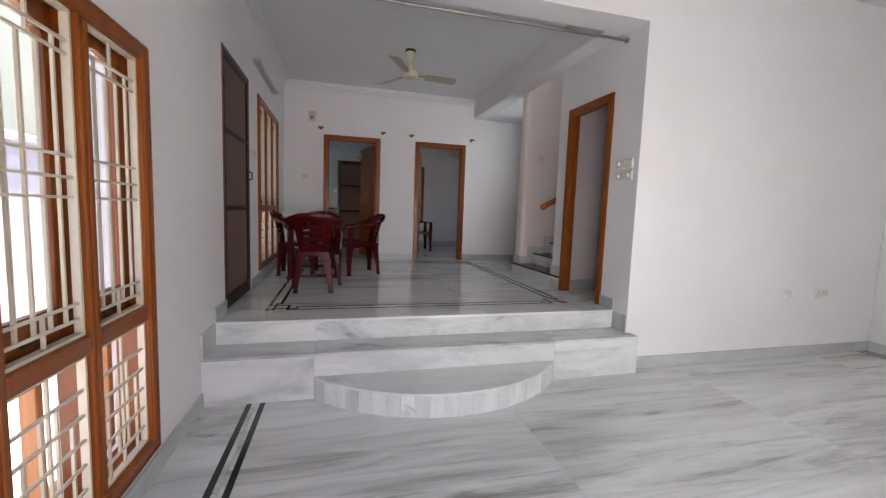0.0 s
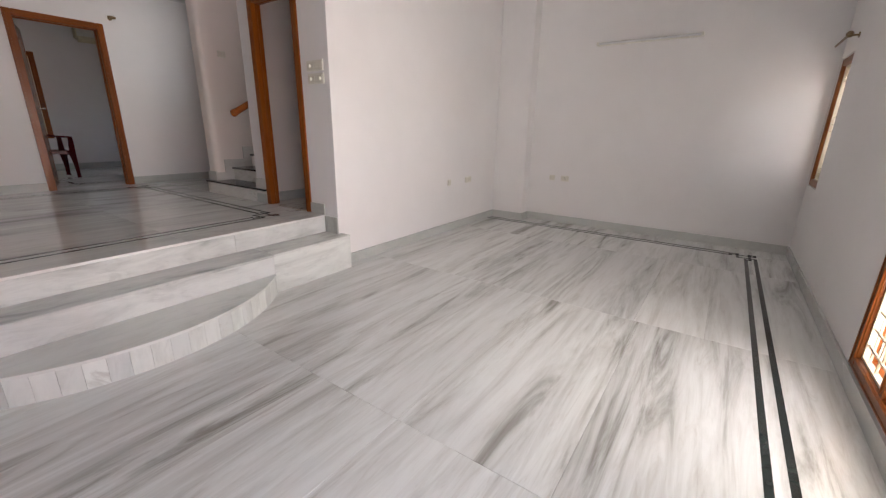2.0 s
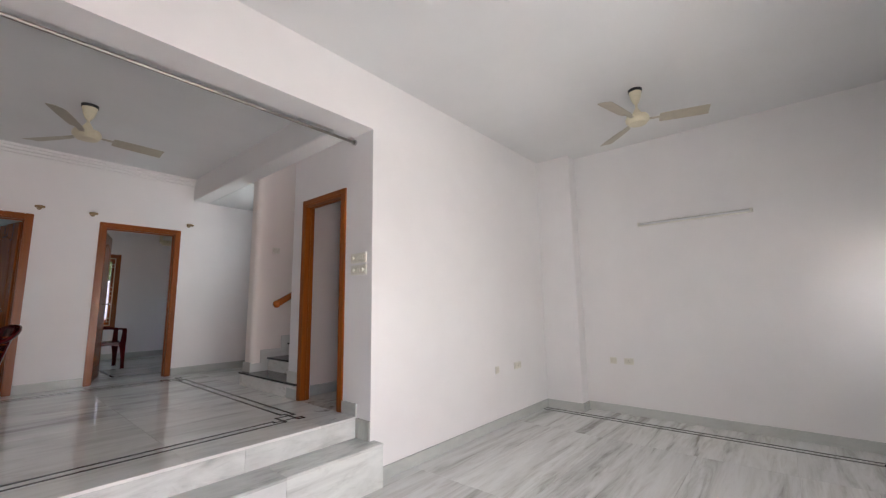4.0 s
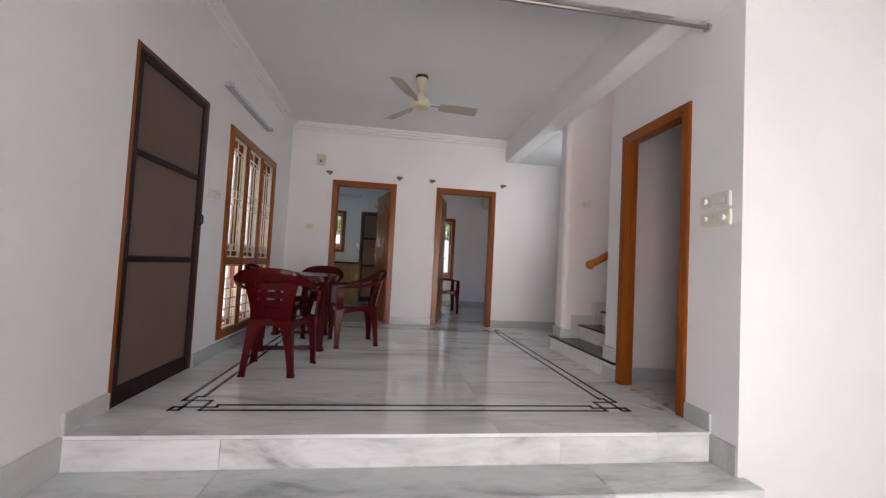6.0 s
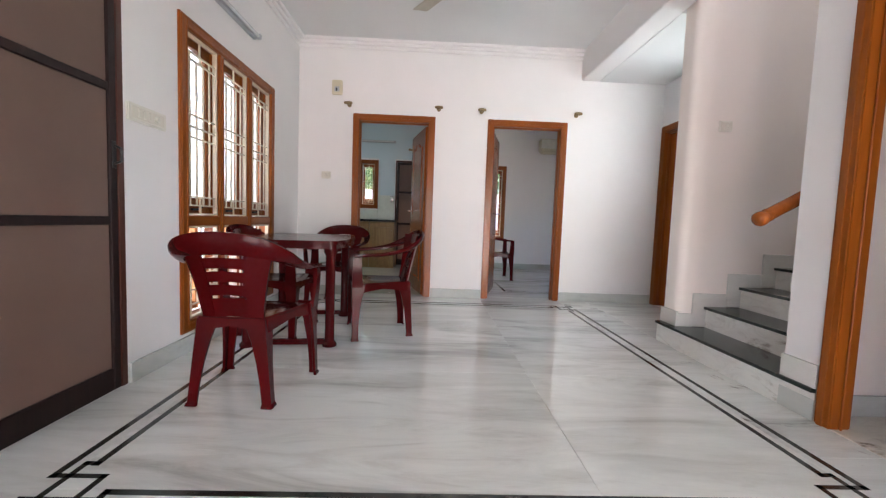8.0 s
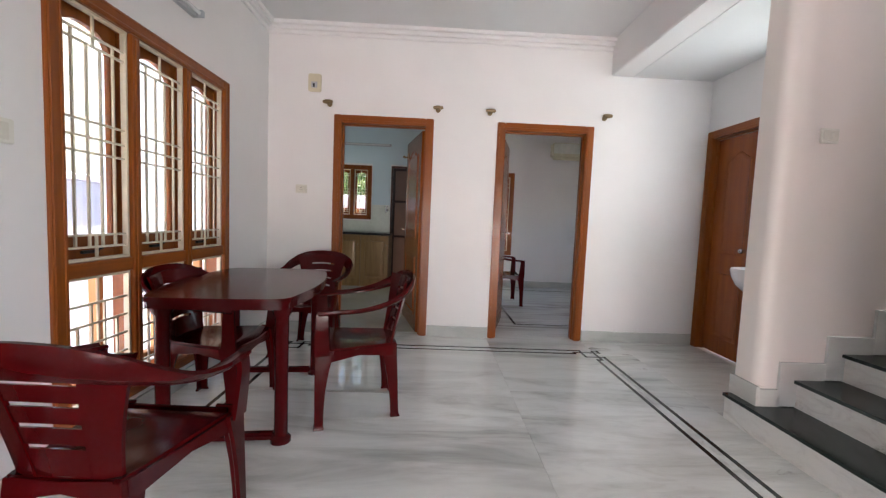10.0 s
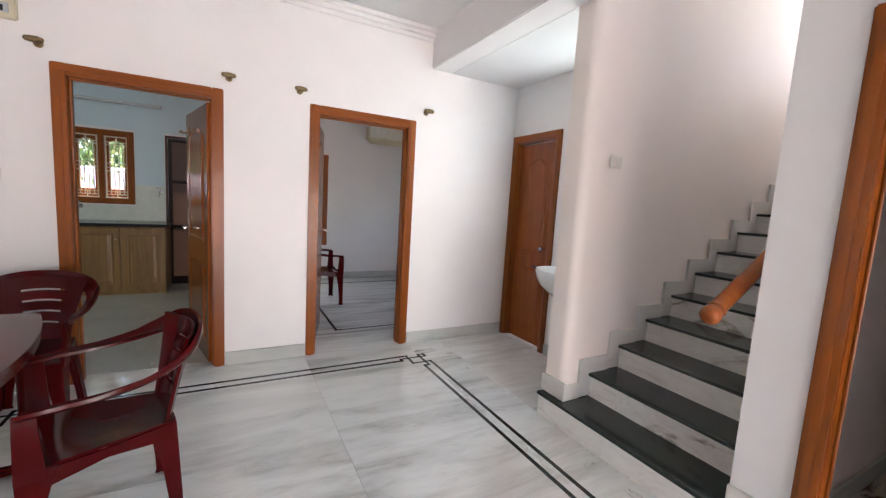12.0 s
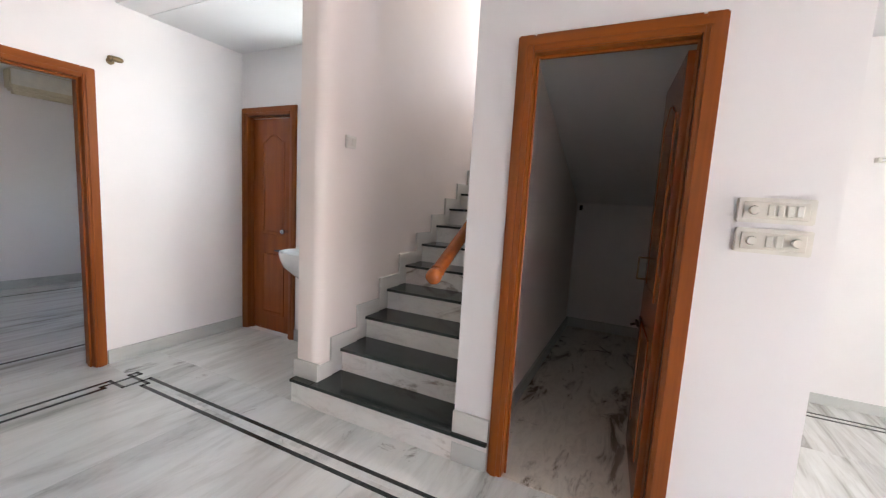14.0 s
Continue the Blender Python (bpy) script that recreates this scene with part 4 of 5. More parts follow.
def chair_leg(x, y, fx, fy, z1, inx, iny):
    """A tapered L-shaped moulded leg from the seat to the floor."""
    bm = bmesh.new()
    secs = []
    for f, flare in ((0, 0), (0.25, 0), (0.5, 0), (0.75, 0), (0.955, 0), (0.965, 0.004), (1, 0.007)):
        z = z1 * (1 - f)
        px, py = x + (fx - x) * f, y + (fy - y) * f
        px, py = px - inx * flare, py - iny * flare
        s = 0.046 + 0.056 * (1 - f) ** 2.4 + 1.6 * flare
        t = 0.016
        secs.append([(px, py, z), (px + inx * s, py, z), (px + inx * s, py + iny * t, z), (px + inx * t, py + iny * t, z), (px + inx * t, py + iny * s, z), (px, py + iny * s, z)])
    loft(bm, secs)
    bmesh.ops.bevel(bm, geom=bm.edges[:], offset=0.003, segments=1, affect="EDGES")
    return bm


def back_point(u, v):
    """On the chair's curved back: u from -1 to 1 across, v from 0 at the seat to 1 under the crown."""
    half_w = 0.146 + 0.03 * v + 0.05 * v * v
    return Vector((half_w * u, -0.205 - 0.10 * v + 0.055 * u * u * (0.4 + 0.6 * v), 0.42 + 0.38 * v))


def smooth_path(keys, n):
    """A curve through keys of equal length, n steps between each two."""
    out = []
    for i in range(len(keys) - 1):
        p0, p1, p2, p3 = (Vector(keys[max(0, min(len(keys) - 1, i + d))]) for d in (-1, 0, 1, 2))
        for k in range(n):
            t = k / n
            out.append(0.5 * (2 * p1 + (p2 - p0) * t + (2 * p0 - 5 * p1 + 4 * p2 - p3) * t * t + (3 * p1 - p0 - 3 * p2 + p3) * t * t * t))
    return out + [Vector(keys[-1])]


def plastic_chair(m, label):
    """Moulded stacking armchair, facing local +y."""
    c = thing("plastic_chair", m, label, "chair", "maroon plastic chairs")
    # dished seat with a rolled front lip
    bm = bmesh.new()
    top, n, k = [], 10, 8
    for j in range(k + 1):
        y = -0.212 + 0.435 * j / k
        row = []
        for i in range(n + 1):
            u = -1 + 2 * i / n
            hw = 0.152 + 0.088 * j / k
            z = 0.425 - 0.018 * math.cos(u * math.pi / 2) * math.sin(math.pi * min(1, j / k * 1.1)) - (0.03 * ((j - k + 1.5) / 1.5) ** 2 if j > k - 1.5 else 0)
            row.append((hw * u, y, z))
        top.append(row)
    a = [[bm.verts.new(p) for p in r] for r in top]
    b = [[bm.verts.new((p[0], p[1], p[2] - 0.012)) for p in r] for r in top]
    for j in range(k):
        for i in range(n):
            bm.faces.new((a[j][i], a[j][i + 1], a[j + 1][i + 1], a[j + 1][i]))
            bm.faces.new((b[j][i], b[j + 1][i], b[j + 1][i + 1], b[j][i + 1]))
    edge = [(j, 0) for j in range(k)] + [(k, i) for i in range(n)] + [(j, n) for j in range(k, 0, -1)] + [(0, i) for i in range(n, 0, -1)]
    for p, q in zip(edge, edge[1:] + edge[:1]):
        bm.faces.new((a[p[0]][p[1]], a[q[0]][q[1]], b[q[0]][q[1]], b[p[0]][p[1]]))
    bmesh.ops.recalc_face_normals(bm, faces=bm.faces)
    part("seat", bm, PLASTIC, c, smooth=True)
    # skirt rails under the seat
    for pts in ([(-0.158, -0.2, 0.385), (-0.200, 0.0, 0.395), (-0.244, 0.19, 0.385)], [(0.158, -0.2, 0.385), (0.200, 0.0, 0.395), (0.244, 0.19, 0.385)],
                [(-0.2, 0.212, 0.385), (0.0, 0.222, 0.395), (0.2, 0.212, 0.385)], [(-0.135, -0.216, 0.392), (0.0, -0.218, 0.402), (0.135, -0.216, 0.392)]):
        bm = bmesh.new()
        band(bm, pts, (0, 0, 1), [0.066, 0.034, 0.066], 0.012)
        part("apron", bm, PLASTIC, c, smooth=True)
    # back: slotted panel between two stiles
    n = 10
    for v0, v1 in ((0.0, 0.235), (0.27, 0.405), (0.44, 0.57), (0.605, 0.735), (0.77, 0.96)):
        bm = bmesh.new()
        secs = []
        for i in range(n + 1):
            u = -0.56 + 1.12 * i / n
            sag = 0.02 * (1 - (u / 0.56) ** 2)
            p, q = back_point(u, v0 + sag), back_point(u, v1 + sag)
            o = Vector((0, -0.010, 0.002))
            secs.append([p, q, q + o, p + o])
        loft(bm, secs)
        part("back_slat", bm, PLASTIC, c, smooth=True)
    for s in (-1, 1):
        bm = bmesh.new()
        secs = []
        for i in range(13):
            v = -0.06 + 1.02 * i / 12
            p, q = back_point(s * 0.52, v), back_point(s * (0.98 + 0.05 * v), v)
            o = Vector((0, -0.013, 0.0))
            secs.append([p, (p + q) / 2 + o * 0.3, q, q + o, (p + q) / 2 + o * 1.5, p + o])
        loft(bm, secs)
        part("back_stile", bm, PLASTIC, c, smooth=True)
    # one rolled rim: crown of the back, sweeping down and forward into the arms
    key_p = [(0.0, -0.318, 0.775), (0.10, -0.312, 0.770), (0.19, -0.285, 0.750), (0.252, -0.225, 0.712), (0.275, -0.13, 0.672), (0.283, 0.0, 0.646), (0.278, 0.12, 0.638), (0.262, 0.215, 0.628)]
    key_w = [(0, -0.30, 0.95), (0.10, -0.32, 0.93), (0.35, -0.35, 0.84), (0.70, -0.30, 0.62), (0.93, -0.05, 0.36), (1, 0, 0.14), (1, 0, 0.05), (1, 0, 0.0)]
    key_s = [(0.108, 0, 0), (0.106, 0, 0), (0.098, 0, 0), (0.082, 0, 0), (0.062, 0, 0), (0.054, 0, 0), (0.054, 0, 0), (0.05, 0, 0)]
    P, W, Z = smooth_path(key_p, 4), smooth_path(key_w, 4), smooth_path(key_s, 4)

    def rim_section(i, s):
        tan = (P[min(i + 1, len(P) - 1)] - P[max(i - 1, 0)]).normalized()
        w = W[i] - tan * W[i].dot(tan)
        w.normalize()
        nor = tan.cross(w).normalized()
        h = Z[i].x / 2
        pts = []
        for a, d in ((-1.0, 0.002), (-0.55, 0.010), (0.0, 0.013), (0.6, 0.009), (0.95, -0.002), (0.9, -0.014), (0.5, -0.003), (0.0, 0.001), (-0.55, -0.002), (-0.9, -0.009)):
            q = P[i] + w * (a * h) + nor * d
            pts.append(Vector((q.x * s, q.y, q.z)))
        return pts

    bm = bmesh.new()
    loft(bm, [rim_section(i, -1) for i in range(12, 0, -1)] + [rim_section(i, 1) for i in range(0, 13)])
    part("crown", bm, PLASTIC, c, smooth=True)
    for s in (-1, 1):
        bm = bmesh.new()
        loft(bm, [rim_section(i, s) for i in range(12, len(P))])
        part("armrest", bm, PLASTIC, c, smooth=True)
        bm = bmesh.new()
        band(bm, [(s * 0.262, 0.198, 0.632), (s * 0.268, 0.198, 0.58), (s * 0.262, 0.196, 0.50), (s * 0.252, 0.193, 0.40)], (0, 1, 0), [0.056, 0.060, 0.068, 0.078], 0.018)
        part("arm_post", bm, PLASTIC, c, smooth=True)
        part("leg", chair_leg(s * 0.252, 0.232, s * 0.268, 0.228, 0.425, -s, -1), PLASTIC, c)
        part("leg", chair_leg(s * 0.158, -0.222, s * 0.200, -0.238, 0.42, -s, 1), PLASTIC, c)
    return c


chair = plastic_chair(pose(-0.197, 4.505, U, 0, 0, -2), "maroon moulded plastic armchair at the near end of the table")
for x, y, z, rz, label in (
        (0.309, 5.631, U, 105, "maroon moulded plastic armchair pulled out beside the table"),
        (-0.255, 6.61, U, 176, "maroon moulded plastic armchair at the far end of the table"),
        (-0.475, 5.58, U, -92, "maroon moulded plastic armchair tucked between table and window"),
        (1.80, 8.93, U, -88, "maroon moulded plastic armchair standing in the bedroom")):
    tagged(copy_thing(chair, pose(x, y, z, 0, 0, rz)), label)


def plastic_table(m):
    """Moulded table with a barrel-shaped top, on legs joined in pairs at the floor."""
    t = thing("dining_table", m, "maroon moulded plastic dining table with rounded top", "table")
    L, W0, W1, C = 1.08, 0.655, 0.79, 0.045
    pts = []
    for k in range(15):
        u = -1 + 2 * k / 14
        pts.append((W0 / 2 + (W1 - W0) / 2 * (1 - u * u), u * (L / 2 - C)))
    turn = [(W0 / 2 - C * (1 - math.cos(a)), L / 2 - C + C * math.sin(a)) for a in (radians(22), radians(45), radians(68), radians(90))]
    pts += turn
    pts += [(x, L / 2 + 0.014 * (1 - (x / (W0 / 2 - C)) ** 2)) for x in (0.2, 0.1, 0.0)]
    pts += [(-x, y) for x, y in reversed(pts[:-1])]
    pts = [p for p in pts if p[1] >= 0]
    pts = pts + [(-x, -y) for x, y in pts if y > 0]
    n = len(pts)
    bm = bmesh.new()
    prism(bm, pts, 0.722, 0.745, 0.008)
    part("tabletop", bm, PLASTIC, t, smooth=True)
    bm = bmesh.new()
    for i in range(n):
        q = [(pts[i][0] * f, pts[i][1] * f) for f in (0.985, 0.96)] + [(pts[(i + 1) % n][0] * f, pts[(i + 1) % n][1] * f) for f in (0.96, 0.985)]
        lo = [bm.verts.new((x, y, 0.690)) for x, y in q]
        hi = [bm.verts.new((x, y, 0.722)) for x, y in q]
        bm.faces.new(lo)
        for k in range(4):
            bm.faces.new((lo[k], lo[(k + 1) % 4], hi[(k + 1) % 4], hi[k]))
    bmesh.ops.recalc_face_normals(bm, faces=bm.faces)
    part("rim", bm, PLASTIC, t, smooth=True)
    for sy in (-1, 1):
        for sx in (-1, 1):
            bm = bmesh.new()
            x, y = sx * 0.275, sy * 0.445
            lathe(bm, (x, y, 0), [(0.05, 0.0), (0.05, 0.018), (0.034, 0.036), (0.032, 0.30), (0.034, 0.64), (0.046, 0.66), (0.048, 0.69), (0.052, 0.715)], 14)
            part("leg", bm, PLASTIC, t, smooth=True)
        bm = bmesh.new()
        box(bm, -0.25, 0.25, sy * 0.445 - 0.025, sy * 0.445 + 0.025, 0.012, 0.05, 0.012, 2)
        part("foot_bar", bm, PLASTIC, t)
    return t


plastic_table(pose(-0.298, 5.63, U, 0, 0, 5.8))


# ---- fans ----
def ceiling_fan(m, drop, spin, label):
    """Ceiling fan, its origin at the ceiling."""
    f = thing("ceiling_fan", m, label, "ceiling fan", "ceiling fans")
    bm = bmesh.new()
    lathe(bm, (0, 0, 0), [(0.020, -0.150), (0.030, -0.135), (0.046, -0.095), (0.060, -0.035), (0.062, -0.022)], 20)
    part("canopy", bm, CREAM, f, smooth=True)
    bm = bmesh.new()
    lathe(bm, (0, 0, 0), [(0.066, -0.028), (0.068, 0.0)], 20)
    part("canopy_ring", bm, BLACK, f, smooth=True)
    bm = bmesh.new()
    rod(bm, (0, 0, -0.08), (0, 0, -drop + 0.07), 0.013, n=12)
    lathe(bm, (0, 0, -drop), [(0.045, 0.055), (0.038, 0.085), (0.02, 0.12)], 16)
    part("down_rod", bm, CREAM, f, smooth=True)
    bm = bmesh.new()
    lathe(bm, (0, 0, -drop), [(0.03, -0.045), (0.085, -0.038), (0.108, -0.012), (0.112, 0.015), (0.10, 0.042), (0.05, 0.06)], 28)
    part("motor", bm, CREAM, f, smooth=True)
    for k in range(3):
        a = radians(spin + 120 * k)
        bm = bmesh.new()
        secs = []
        for r, w in ((0.20, 0.054), (0.26, 0.062), (0.42, 0.068), (0.60, 0.070), (0.625, 0.064)):
            q = []
            for s, zz in ((-1, 0.016), (0.0, 0.006), (1, -0.016), (1, -0.019), (0, 0.002), (-1, 0.013)):
                q.append((r, s * w, -drop - 0.005 + zz))
            secs.append(q)
        loft(bm, secs)
        bmesh.ops.rotate(bm, verts=bm.verts[:], cent=(0, 0, 0), matrix=Matrix.Rotation(a, 3, "Z"))
        bl = part("blade", bm, BLADE, f, smooth=True)
        bm = bmesh.new()
        box(bm, 0.09, 0.24, -0.02, 0.02, -drop - 0.004, -drop + 0.003, 0.002)
        bmesh.ops.rotate(bm, verts=bm.verts[:], cent=(0, 0, 0), matrix=Matrix.Rotation(a, 3, "Z"))
        part("blade_iron", bm, BLADE, bl)
    return f


ceiling_fan(pose(0.905, 5.29, 3.43), 0.305, 4, "cream three-blade ceiling fan over the dining floor")
ceiling_fan(pose(4.58, 1.30, 3.62), 0.33, -72, "cream three-blade ceiling fan in the living room")


# ---- wall fittings ----
def tube_light(m, length, label, body=None):
    """Batten with one tube; local x along, y out of the wall towards -y."""
    t = thing("tube_light", m, label, "tube light", "tube lights")
    bm = bmesh.new()
    box(bm, 0, length, -0.035, 0.0, -0.022, 0.022, 0.004)
    part("batten", bm, body or TUBE, t)
    bm = bmesh.new()
    rod(bm, (0.03, -0.056, 0.0), (length - 0.03, -0.056, 0.0), 0.013, n=14)
    part("tube", bm, TUBEGLASS, t, smooth=True)
    for x in (0.0, length - 0.03):
        bm = bmesh.new()
        box(bm, x, x + 0.03, -0.078, -0.036, -0.02, 0.02, 0.004)
        part("holder", bm, body or TUBE, t)
    return t


tube_light(pose(XL, 4.74, 2.905, 0, 0, 90), 1.21, "grey tube light batten above the dining window")
tube_light(pose(XE, 1.74, 2.48, 0, 0, -90), 1.22, "white tube light batten on the east wall", SWITCH)
tube_light(pose(-1.10, 10.4, 2.93), 1.07, "tube light batten on the kitchen wall")


def switch_board(m, w, h, keys, knobs, label, sockets=0):
    """A moulded board; local x along, z up, standing out along -y."""
    s = thing("switch_board", m, label, "switch board", "switch boards")
    bm = bmesh.new()
    box(bm, 0, w, -0.016, 0, 0, h, 0.004, 2)
    part("plate", bm, SWITCH, s)
    bm = bmesh.new()
    box(bm, w * 0.08, w * 0.92, -0.019, -0.016, h * 0.16, h * 0.84, 0.0015)
    part("insert", bm, SWITCHBED, s)
    for fx in keys:
        bm = bmesh.new()
        box(bm, w * fx - 0.0105, w * fx + 0.0105, -0.024, -0.019, h * 0.27, h * 0.73, 0.003)
        part("switch_key", bm, SWITCHKEY, s)
    for fx in knobs:
        bm = bmesh.new()
        rod(bm, (w * fx, -0.019, h / 2), (w * fx, -0.034, h / 2), 0.017, 0.014, 18)
        part("regulator_knob", bm, SWITCHKEY, s, "", True)
    for k in range(sockets):
        bm = bmesh.new()
        cx = w * (0.5 + 0.25 * (k - (sockets - 1) / 2))
        for dx, dz, r in ((0, 0.012, 0.004), (-0.009, -0.006, 0.003), (0.009, -0.006, 0.003)):
            rod(bm, (cx + dx, -0.0188, h / 2 + dz), (cx + dx, -0.0198, h / 2 + dz), r, n=8)
        part("socket_hole", bm, BLACK, s)
    return s


switch_board(pose(2.61, 3.372, U + 1.335, 0, 0, -90), 0.225, 0.09, (0.44, 0.56, 0.68, 0.80), (0.22,), "white switch board with regulator, upper of a pair")
switch_board(pose(2.61, 3.368, U + 1.225, 0, 0, -90), 0.225, 0.09, (0.45, 0.58), (0.22, 0.80), "white switch board with two regulators, lower of a pair")
switch_board(pose(XL, 4.525, U + 1.36, 0, 0, 90), 0.29, 0.092, (0.25, 0.38, 0.51), (0.70,), "long white switch board beside the mesh door")
switch_board(pose(-0.575, YB, U + 1.35), 0.105, 0.082, (0.75,), (), "small white socket board on the back wall", 1)
switch_board(pose(2.85, 5.43, U + 1.655), 0.10, 0.08, (0.55,), (), "small white switch on the stair wall")
switch_board(pose(4.95, 3.08, 0.625), 0.16, 0.085, (0.75,), (), "white socket board low on the living room wall", 1)
switch_board(pose(4.51, 3.08, 0.625), 0.07, 0.085, (), (), "small blank white plate low on the wall")
switch_board(pose(XE, 2.24, 0.635, 0, 0, -90), 0.085, 0.085, (0.5,), (), "small white socket plate on the east wall", 0)
switch_board(pose(XE, 2.06, 0.635, 0, 0, -90), 0.12, 0.085, (0.75,), (), "white socket board on the east wall", 1)


def curtain_bracket(x, z):
    """A brass finial bracket for a curtain rod, on the back wall."""
    b = thing("curtain_bracket", pose(x, YB, z), "antique brass curtain rod bracket over a door", "bracket", "brass curtain brackets")
    bm = bmesh.new()
    rod(bm, (0, 0, 0), (0, -0.008, 0), 0.024, n=16)
    part("rose", bm, BRASS, b, smooth=True)
    bm = bmesh.new()
    rod(bm, (0, -0.006, 0), (0, -0.07, 0.004), 0.008, n=10)
    part("stem", bm, BRASS, b, smooth=True)
    bm = bmesh.new()
    rod(bm, (-0.022, -0.075, 0.005), (0.022, -0.075, 0.005), 0.019, n=14)
    ball(bm, (-0.032, -0.075, 0.005), 0.016)
    ball(bm, (0.032, -0.075, 0.005), 0.016)
    part("ring", bm, BRASS, b, smooth=True)
    return b


for x, z in ((-0.27, 2.705), (0.755, 2.70), (1.25, 2.695), (2.36, 2.70)):
    curtain_bracket(x, z)

finial_rod = thing("curtain_rod", pose(0, 0, 0), "short brass curtain rod over the narrow corner window", "curtain rod")
bm = bmesh.new()
rod(bm, (5.46, YF + 0.075, 2.24), (6.06, YF + 0.075, 2.24), 0.011, n=12)
part("rod", bm, BRASS, finial_rod, smooth=True)
bm = bmesh.new()
ball(bm, (5.43, YF + 0.075, 2.24), 0.028, (1.2, 1, 1))
ball(bm, (5.385, YF + 0.075, 2.24), 0.014)
part("finial", bm, BRASS, finial_rod, smooth=True)
bm = bmesh.new()
rod(bm, (5.49, YF, 2.24), (5.49, YF + 0.075, 2.24), 0.009, n=10)
rod(bm, (5.49, YF, 2.24), (5.49, YF + 0.008, 2.24), 0.024, n=16)
part("bracket", bm, BRASS, finial_rod, smooth=True)

rodt = thing("curtain_rod", pose(0, 0, 0), "long steel curtain rod across the wide opening", "curtain rod")
bm = bmesh.new()
rod(bm, (XL + 0.02, 3.345, 3.02), (2.59, 3.345, 3.02), 0.0125, n=14)
part("rod", bm, RODSTEEL, rodt, smooth=True)
for x0, x1 in ((XL, XL + 0.02), (2.59, 2.61)):
    bm = bmesh.new()
    rod(bm, (x0, 3.345, 3.02), (x1, 3.345, 3.02), 0.026, n=18)
    part("end_socket", bm, STEEL, rodt, smooth=True)

bell = thing("door_chime", pose(-0.465, YB, 2.81), "cream plastic door chime box high on the wall", "door chime")
bm = bmesh.new()
box(bm, 0, 0.115, -0.04, 0, 0, 0.16, 0.008, 2)
part("case", bm, CREAM, bell)
bm = bmesh.new()
box(bm, 0.03, 0.085, -0.0425, -0.039, 0.03, 0.085, 0.001)
part("grille_window", bm, TUBE, bell)
bm = bmesh.new()
box(bm, 0.045, 0.062, -0.0445, -0.041, 0.035, 0.07, 0.001)
part("mark", bm, BLACK, bell)

# ---- wash basin in the lobby ----
basin = thing("wash_basin", pose(3.40, 6.055, 1.165, 0, 0, 90), "white ceramic wall-hung wash basin", "wash basin")
bm = bmesh.new()
secs = []
for z, k in ((0.0, 0.30), (0.04, 0.55), (0.10, 0.85), (0.16, 0.98), (0.21, 1.03), (0.225, 1.0), (0.215, 0.90), (0.16, 0.80), (0.10, 0.62), (0.07, 0.3)):
    secs.append([(0.235 * k * math.cos(2 * math.pi * i / 28), 0.215 + 0.21 * k * math.sin(2 * math.pi * i / 28), z) for i in range(28)])
loft(bm, secs)
part("bowl", bm, CERAMIC, basin, smooth=True)
bm = bmesh.new()
box(bm, -0.18, 0.18, 0.0, 0.10, 0.02, 0.235, 0.02, 3)
part("back_ledge", bm, CERAMIC, basin)
bm = bmesh.new()
rod(bm, (0, 0.06, 0.234), (0, 0.06, 0.33), 0.013)
rod(bm, (0, 0.06, 0.325), (0, 0.17, 0.30), 0.010)
part("tap", bm, STEEL, basin, smooth=True)

# ---- kitchen ----
for x0, x1 in ((-0.43, 0.03), (-0.89, -0.43), (-1.35, -0.89), (-1.81, -1.35)):
    cab = thing("kitchen_cabinet", pose(x0, 9.83, U), "oak kitchen base cabinet with a panelled door", "cabinet", "kitchen base cabinets")
    w = x1 - x0
    bm = bmesh.new()
    box(bm, 0.001, w - 0.001, 0.02, 0.565, 0.0, 0.855)
    part("body", bm, CABINET, cab)
    bm = bmesh.new()
    box(bm, 0.004, w - 0.004, 0.0, 0.019, 0.05, 0.84, 0.003)
    door = part("door", bm, CABINET, cab)
    bm = bmesh.new()
    panel(bm, arch_outline(0.07, w - 0.07, 0.13, 0.76, 0.0), 0.0, 0.008)
    bmesh.ops.recalc_face_normals(bm, faces=bm.faces)
    part("raised_panel", bm, CABINET, door)
    bm = bmesh.new()
    rod(bm, (w - 0.04, -0.022, 0.70), (w - 0.04, 0.0, 0.70), 0.008)
    part("knob", bm, STEEL, door)
bm = bmesh.new()
box(bm, -2.2, 0.05, 9.80, 10.398, U + 0.858, U + 0.895, 0.004)
tagged(part("worktop", bm, GRANITE), "black granite kitchen worktop on the cabinets", "worktop")
bm = bmesh.new()
box(bm, -2.2, -1.052, 10.39, 10.3995, U + 0.897, 1.88)
box(bm, -1.05, -0.36, 10.39, 10.3995, U + 0.897, 1.60)
box(bm, -0.358, -0.03, 10.39, 10.3995, U + 0.897, 1.88)
structure("trim_backsplash", bm, SPLASH, "pale glazed tile backsplash", "tiles")
bm = bmesh.new()
box(bm, -2.2, 1.06, 10.3930, 10.3985, 2.60, 3.40)
box(bm, -2.2, -1.06, 10.3930, 10.3985, 1.885, 2.60)
box(bm, -0.35, -0.03, 10.3930, 10.3985, 1.885, 2.60)
structure("trim_kitchen_paint", bm, KITCHENPAINT, "pale blue painted upper wall", "wall")
taps = ((-0.08, 1.80, "steel water tap high on the kitchen wall"), (-0.93, 1.58, "steel sink tap over the kitchen counter"))
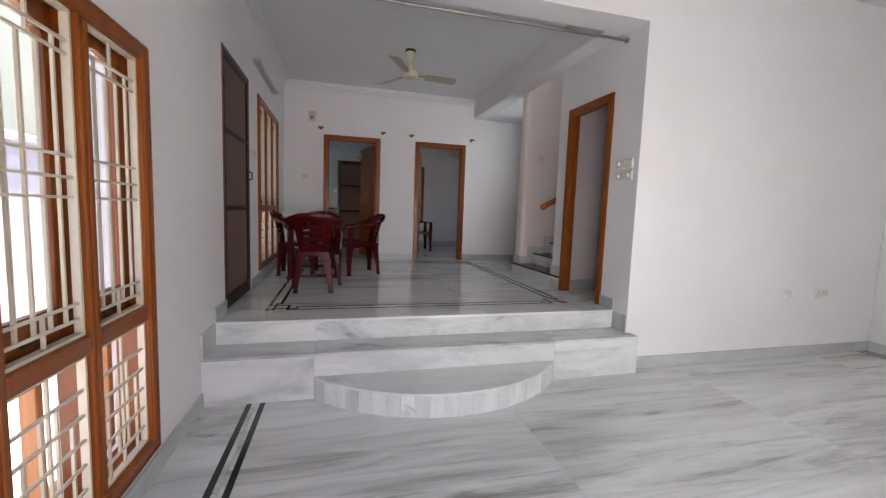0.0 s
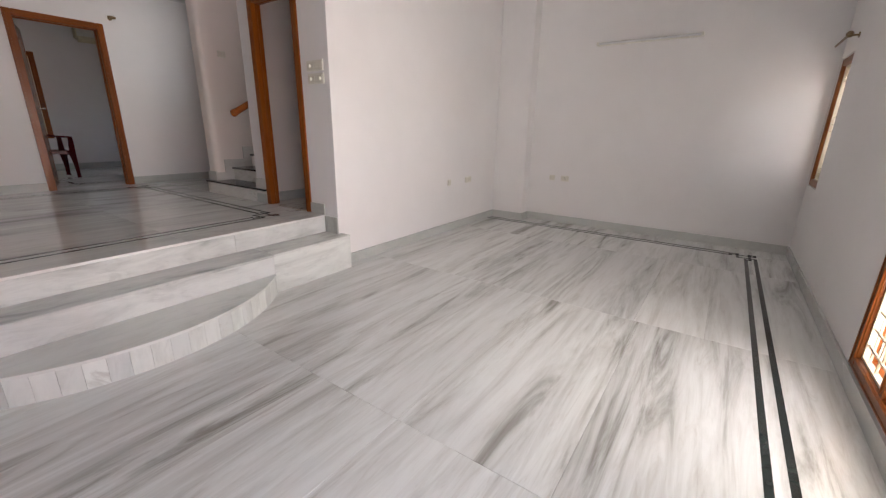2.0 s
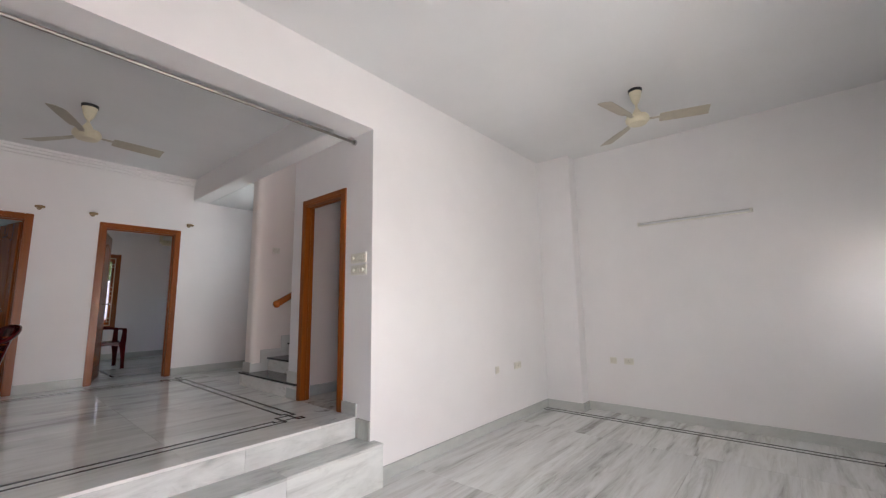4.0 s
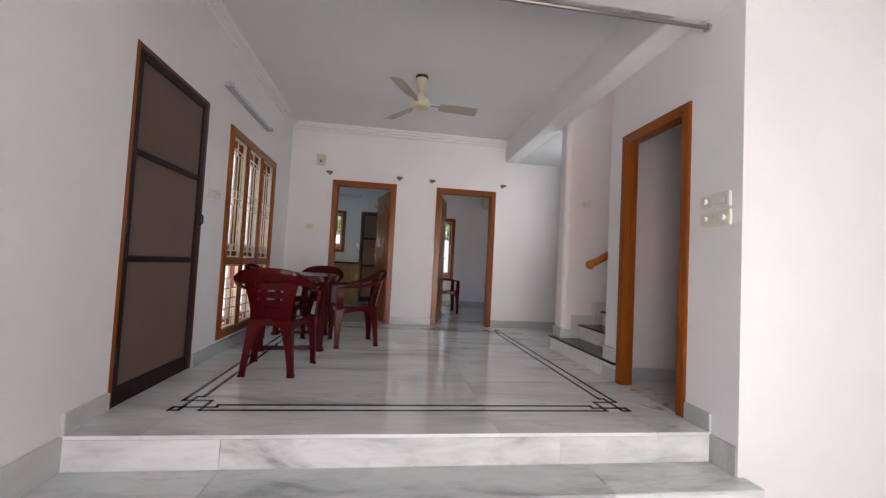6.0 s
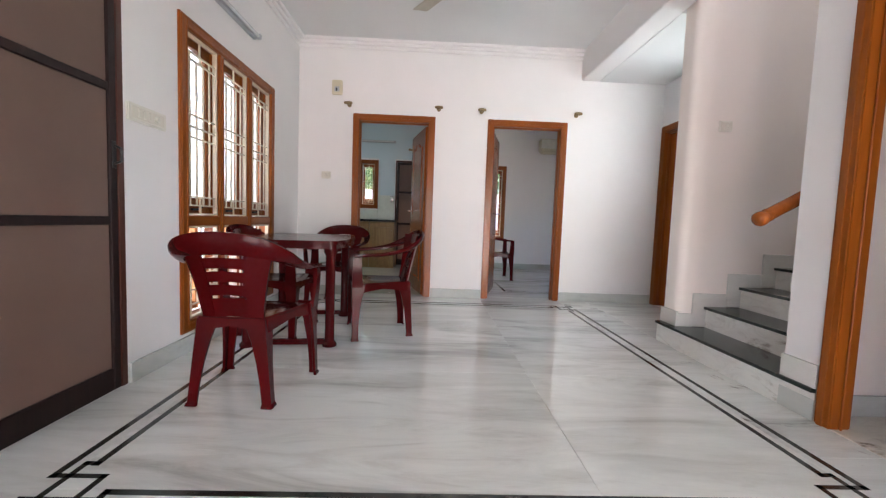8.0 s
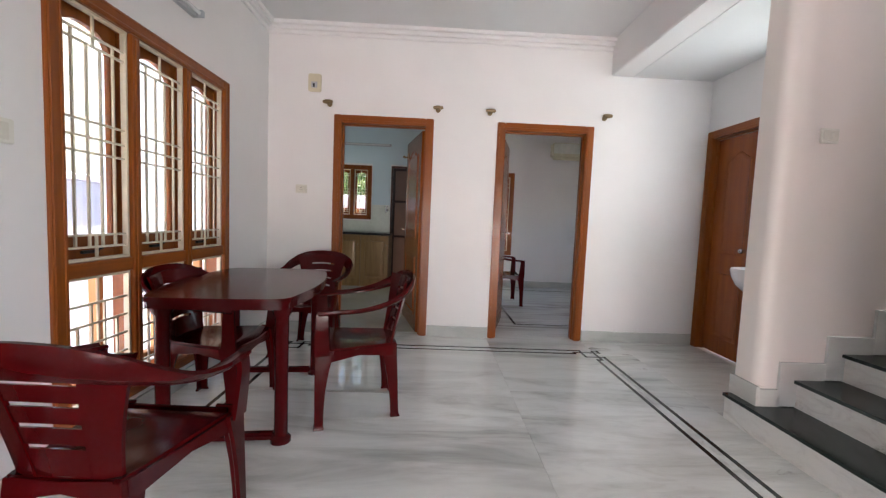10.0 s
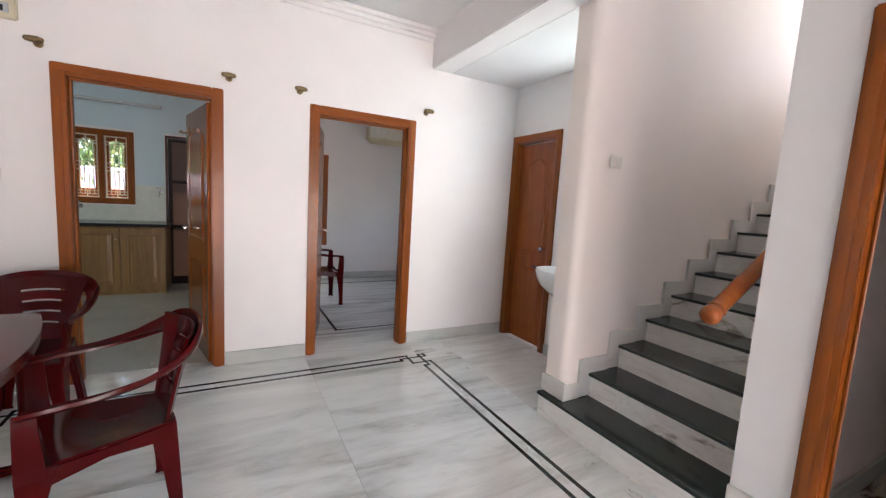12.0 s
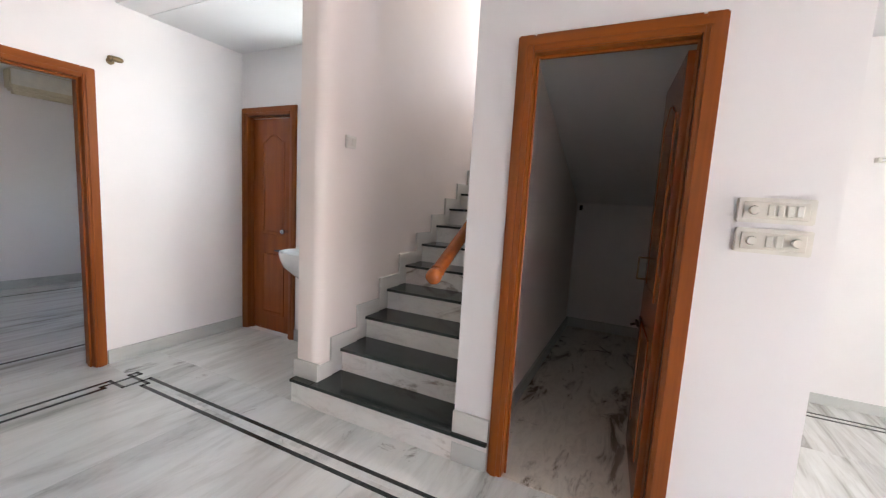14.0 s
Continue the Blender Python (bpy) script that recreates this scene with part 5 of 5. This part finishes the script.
for x, z, label in taps:
    t = thing("wall_tap", pose(x, 10.39, z), label, "tap", "kitchen taps")
    bm = bmesh.new()
    rod(bm, (0, 0, 0), (0, -0.01, 0), 0.03, n=14)
    rod(bm, (0, -0.01, 0), (0, -0.16, 0.02), 0.012)
    rod(bm, (0, -0.155, 0.02), (0, -0.165, -0.05), 0.012)
    part("spout", bm, STEEL, t, smooth=True)
    bm = bmesh.new()
    rod(bm, (0, -0.07, 0.01), (0, -0.07, 0.06), 0.009)
    rod(bm, (-0.03, -0.07, 0.06), (0.03, -0.07, 0.06), 0.008)
    part("handle", bm, STEEL, t, smooth=True)

# ---- bedroom ----
ac = thing("air_conditioner", pose(2.79, 10.4, 2.80), "cream split air conditioner high on the bedroom wall", "air conditioner")
bm = bmesh.new()
box(bm, 0, 0.86, -0.19, 0, 0.04, 0.29, 0.025, 3)
part("case", bm, CREAM, ac)
bm = bmesh.new()
box(bm, 0.01, 0.85, -0.198, -0.191, 0.10, 0.275, 0.004)
part("front_panel", bm, SWITCH, ac, "white front panel")
for k in range(2):
    bm = bmesh.new()
    box(bm, 0.03, 0.83, -0.165 + 0.05 * k, -0.135 + 0.05 * k, 0.0 + 0.004 * k, 0.038, 0.004)
    part("louvre", bm, CREAM, ac)
bm = bmesh.new()
box(bm, 0.66, 0.72, -0.1995, -0.1982, 0.20, 0.212)
part("badge", bm, BLACK, ac)
for s in ((1.73, 7.70, 4.2, 7.70), (1.73, 7.70, 1.73, 10.0), (1.73, 10.0, 4.2, 10.0)):
    bands("inlay_band", [s], U, bpy.data.objects["floor_bedroom"], 0.03)
hk = thing("wall_hook", pose(5.478, 4.27, 1.85), "small dark iron hook at the end of the store soffit", "hook")
bm = bmesh.new()
box(bm, 0, 0.02, 0.0, 0.03, 0, 0.055, 0.003)
part("plate", bm, BLACK, hk)

# ---- floor pieces ----
ROWS_A = [YF, -0.42, 0.36, 1.125, 1.88, 2.62, 2.967]
ROWS_B = [YF, -0.05, 0.40, 1.125, 1.94, 2.60, 3.08]
slabs(floor_living, [XL, -0.50], [[YF, 0.5, 1.9, 2.967]], 0.0, BORDERMARBLE)
slabs(floor_living, [-0.50, 1.262, 3.11], [ROWS_A, [YF, -0.42, 0.36, 1.125, 1.88, 2.50, 2.967]], 0.0, MARBLE)
slabs(floor_living, [2.655, 3.11], [[2.967, 3.08]], 0.0, MARBLE)
slabs(floor_living, [3.11, 4.95, 5.74, XE], [ROWS_B, [YF, -0.38, 0.41, 1.40, 2.2, 3.08], [YF, 1.2, 3.08]], 0.0, MARBLE)
border(-0.545, 5.76, -0.42, 2.95, 0.088, 0.0, floor_living, 0.034, ("se",), "wes", (0.0, 0.13))
slabs(floor_dining, [XL, -0.49, 1.32, 2.26], [[3.258, 3.60, 5.0, 6.78, YB + 0.11], [3.258, 3.70, 4.78, 5.80, 6.76, YB + 0.11], [3.258, 3.70, 4.78, 5.9, 6.76, YB + 0.11]], U, DINEMARBLE)
slabs(floor_dining, [2.26, 2.60], [[3.258, 3.95, 5.3, 6.7, YB + 0.11]], U, BORDERMARBLE)
slabs(floor_dining, [2.60, 3.40], [[5.60, 6.35, YB]], U, DINEMARBLE)
border(-0.535, 2.305, 3.60, 6.81, 0.088, U, floor_dining, 0.026, ("sw", "se", "ne", "nw"), "wesn")
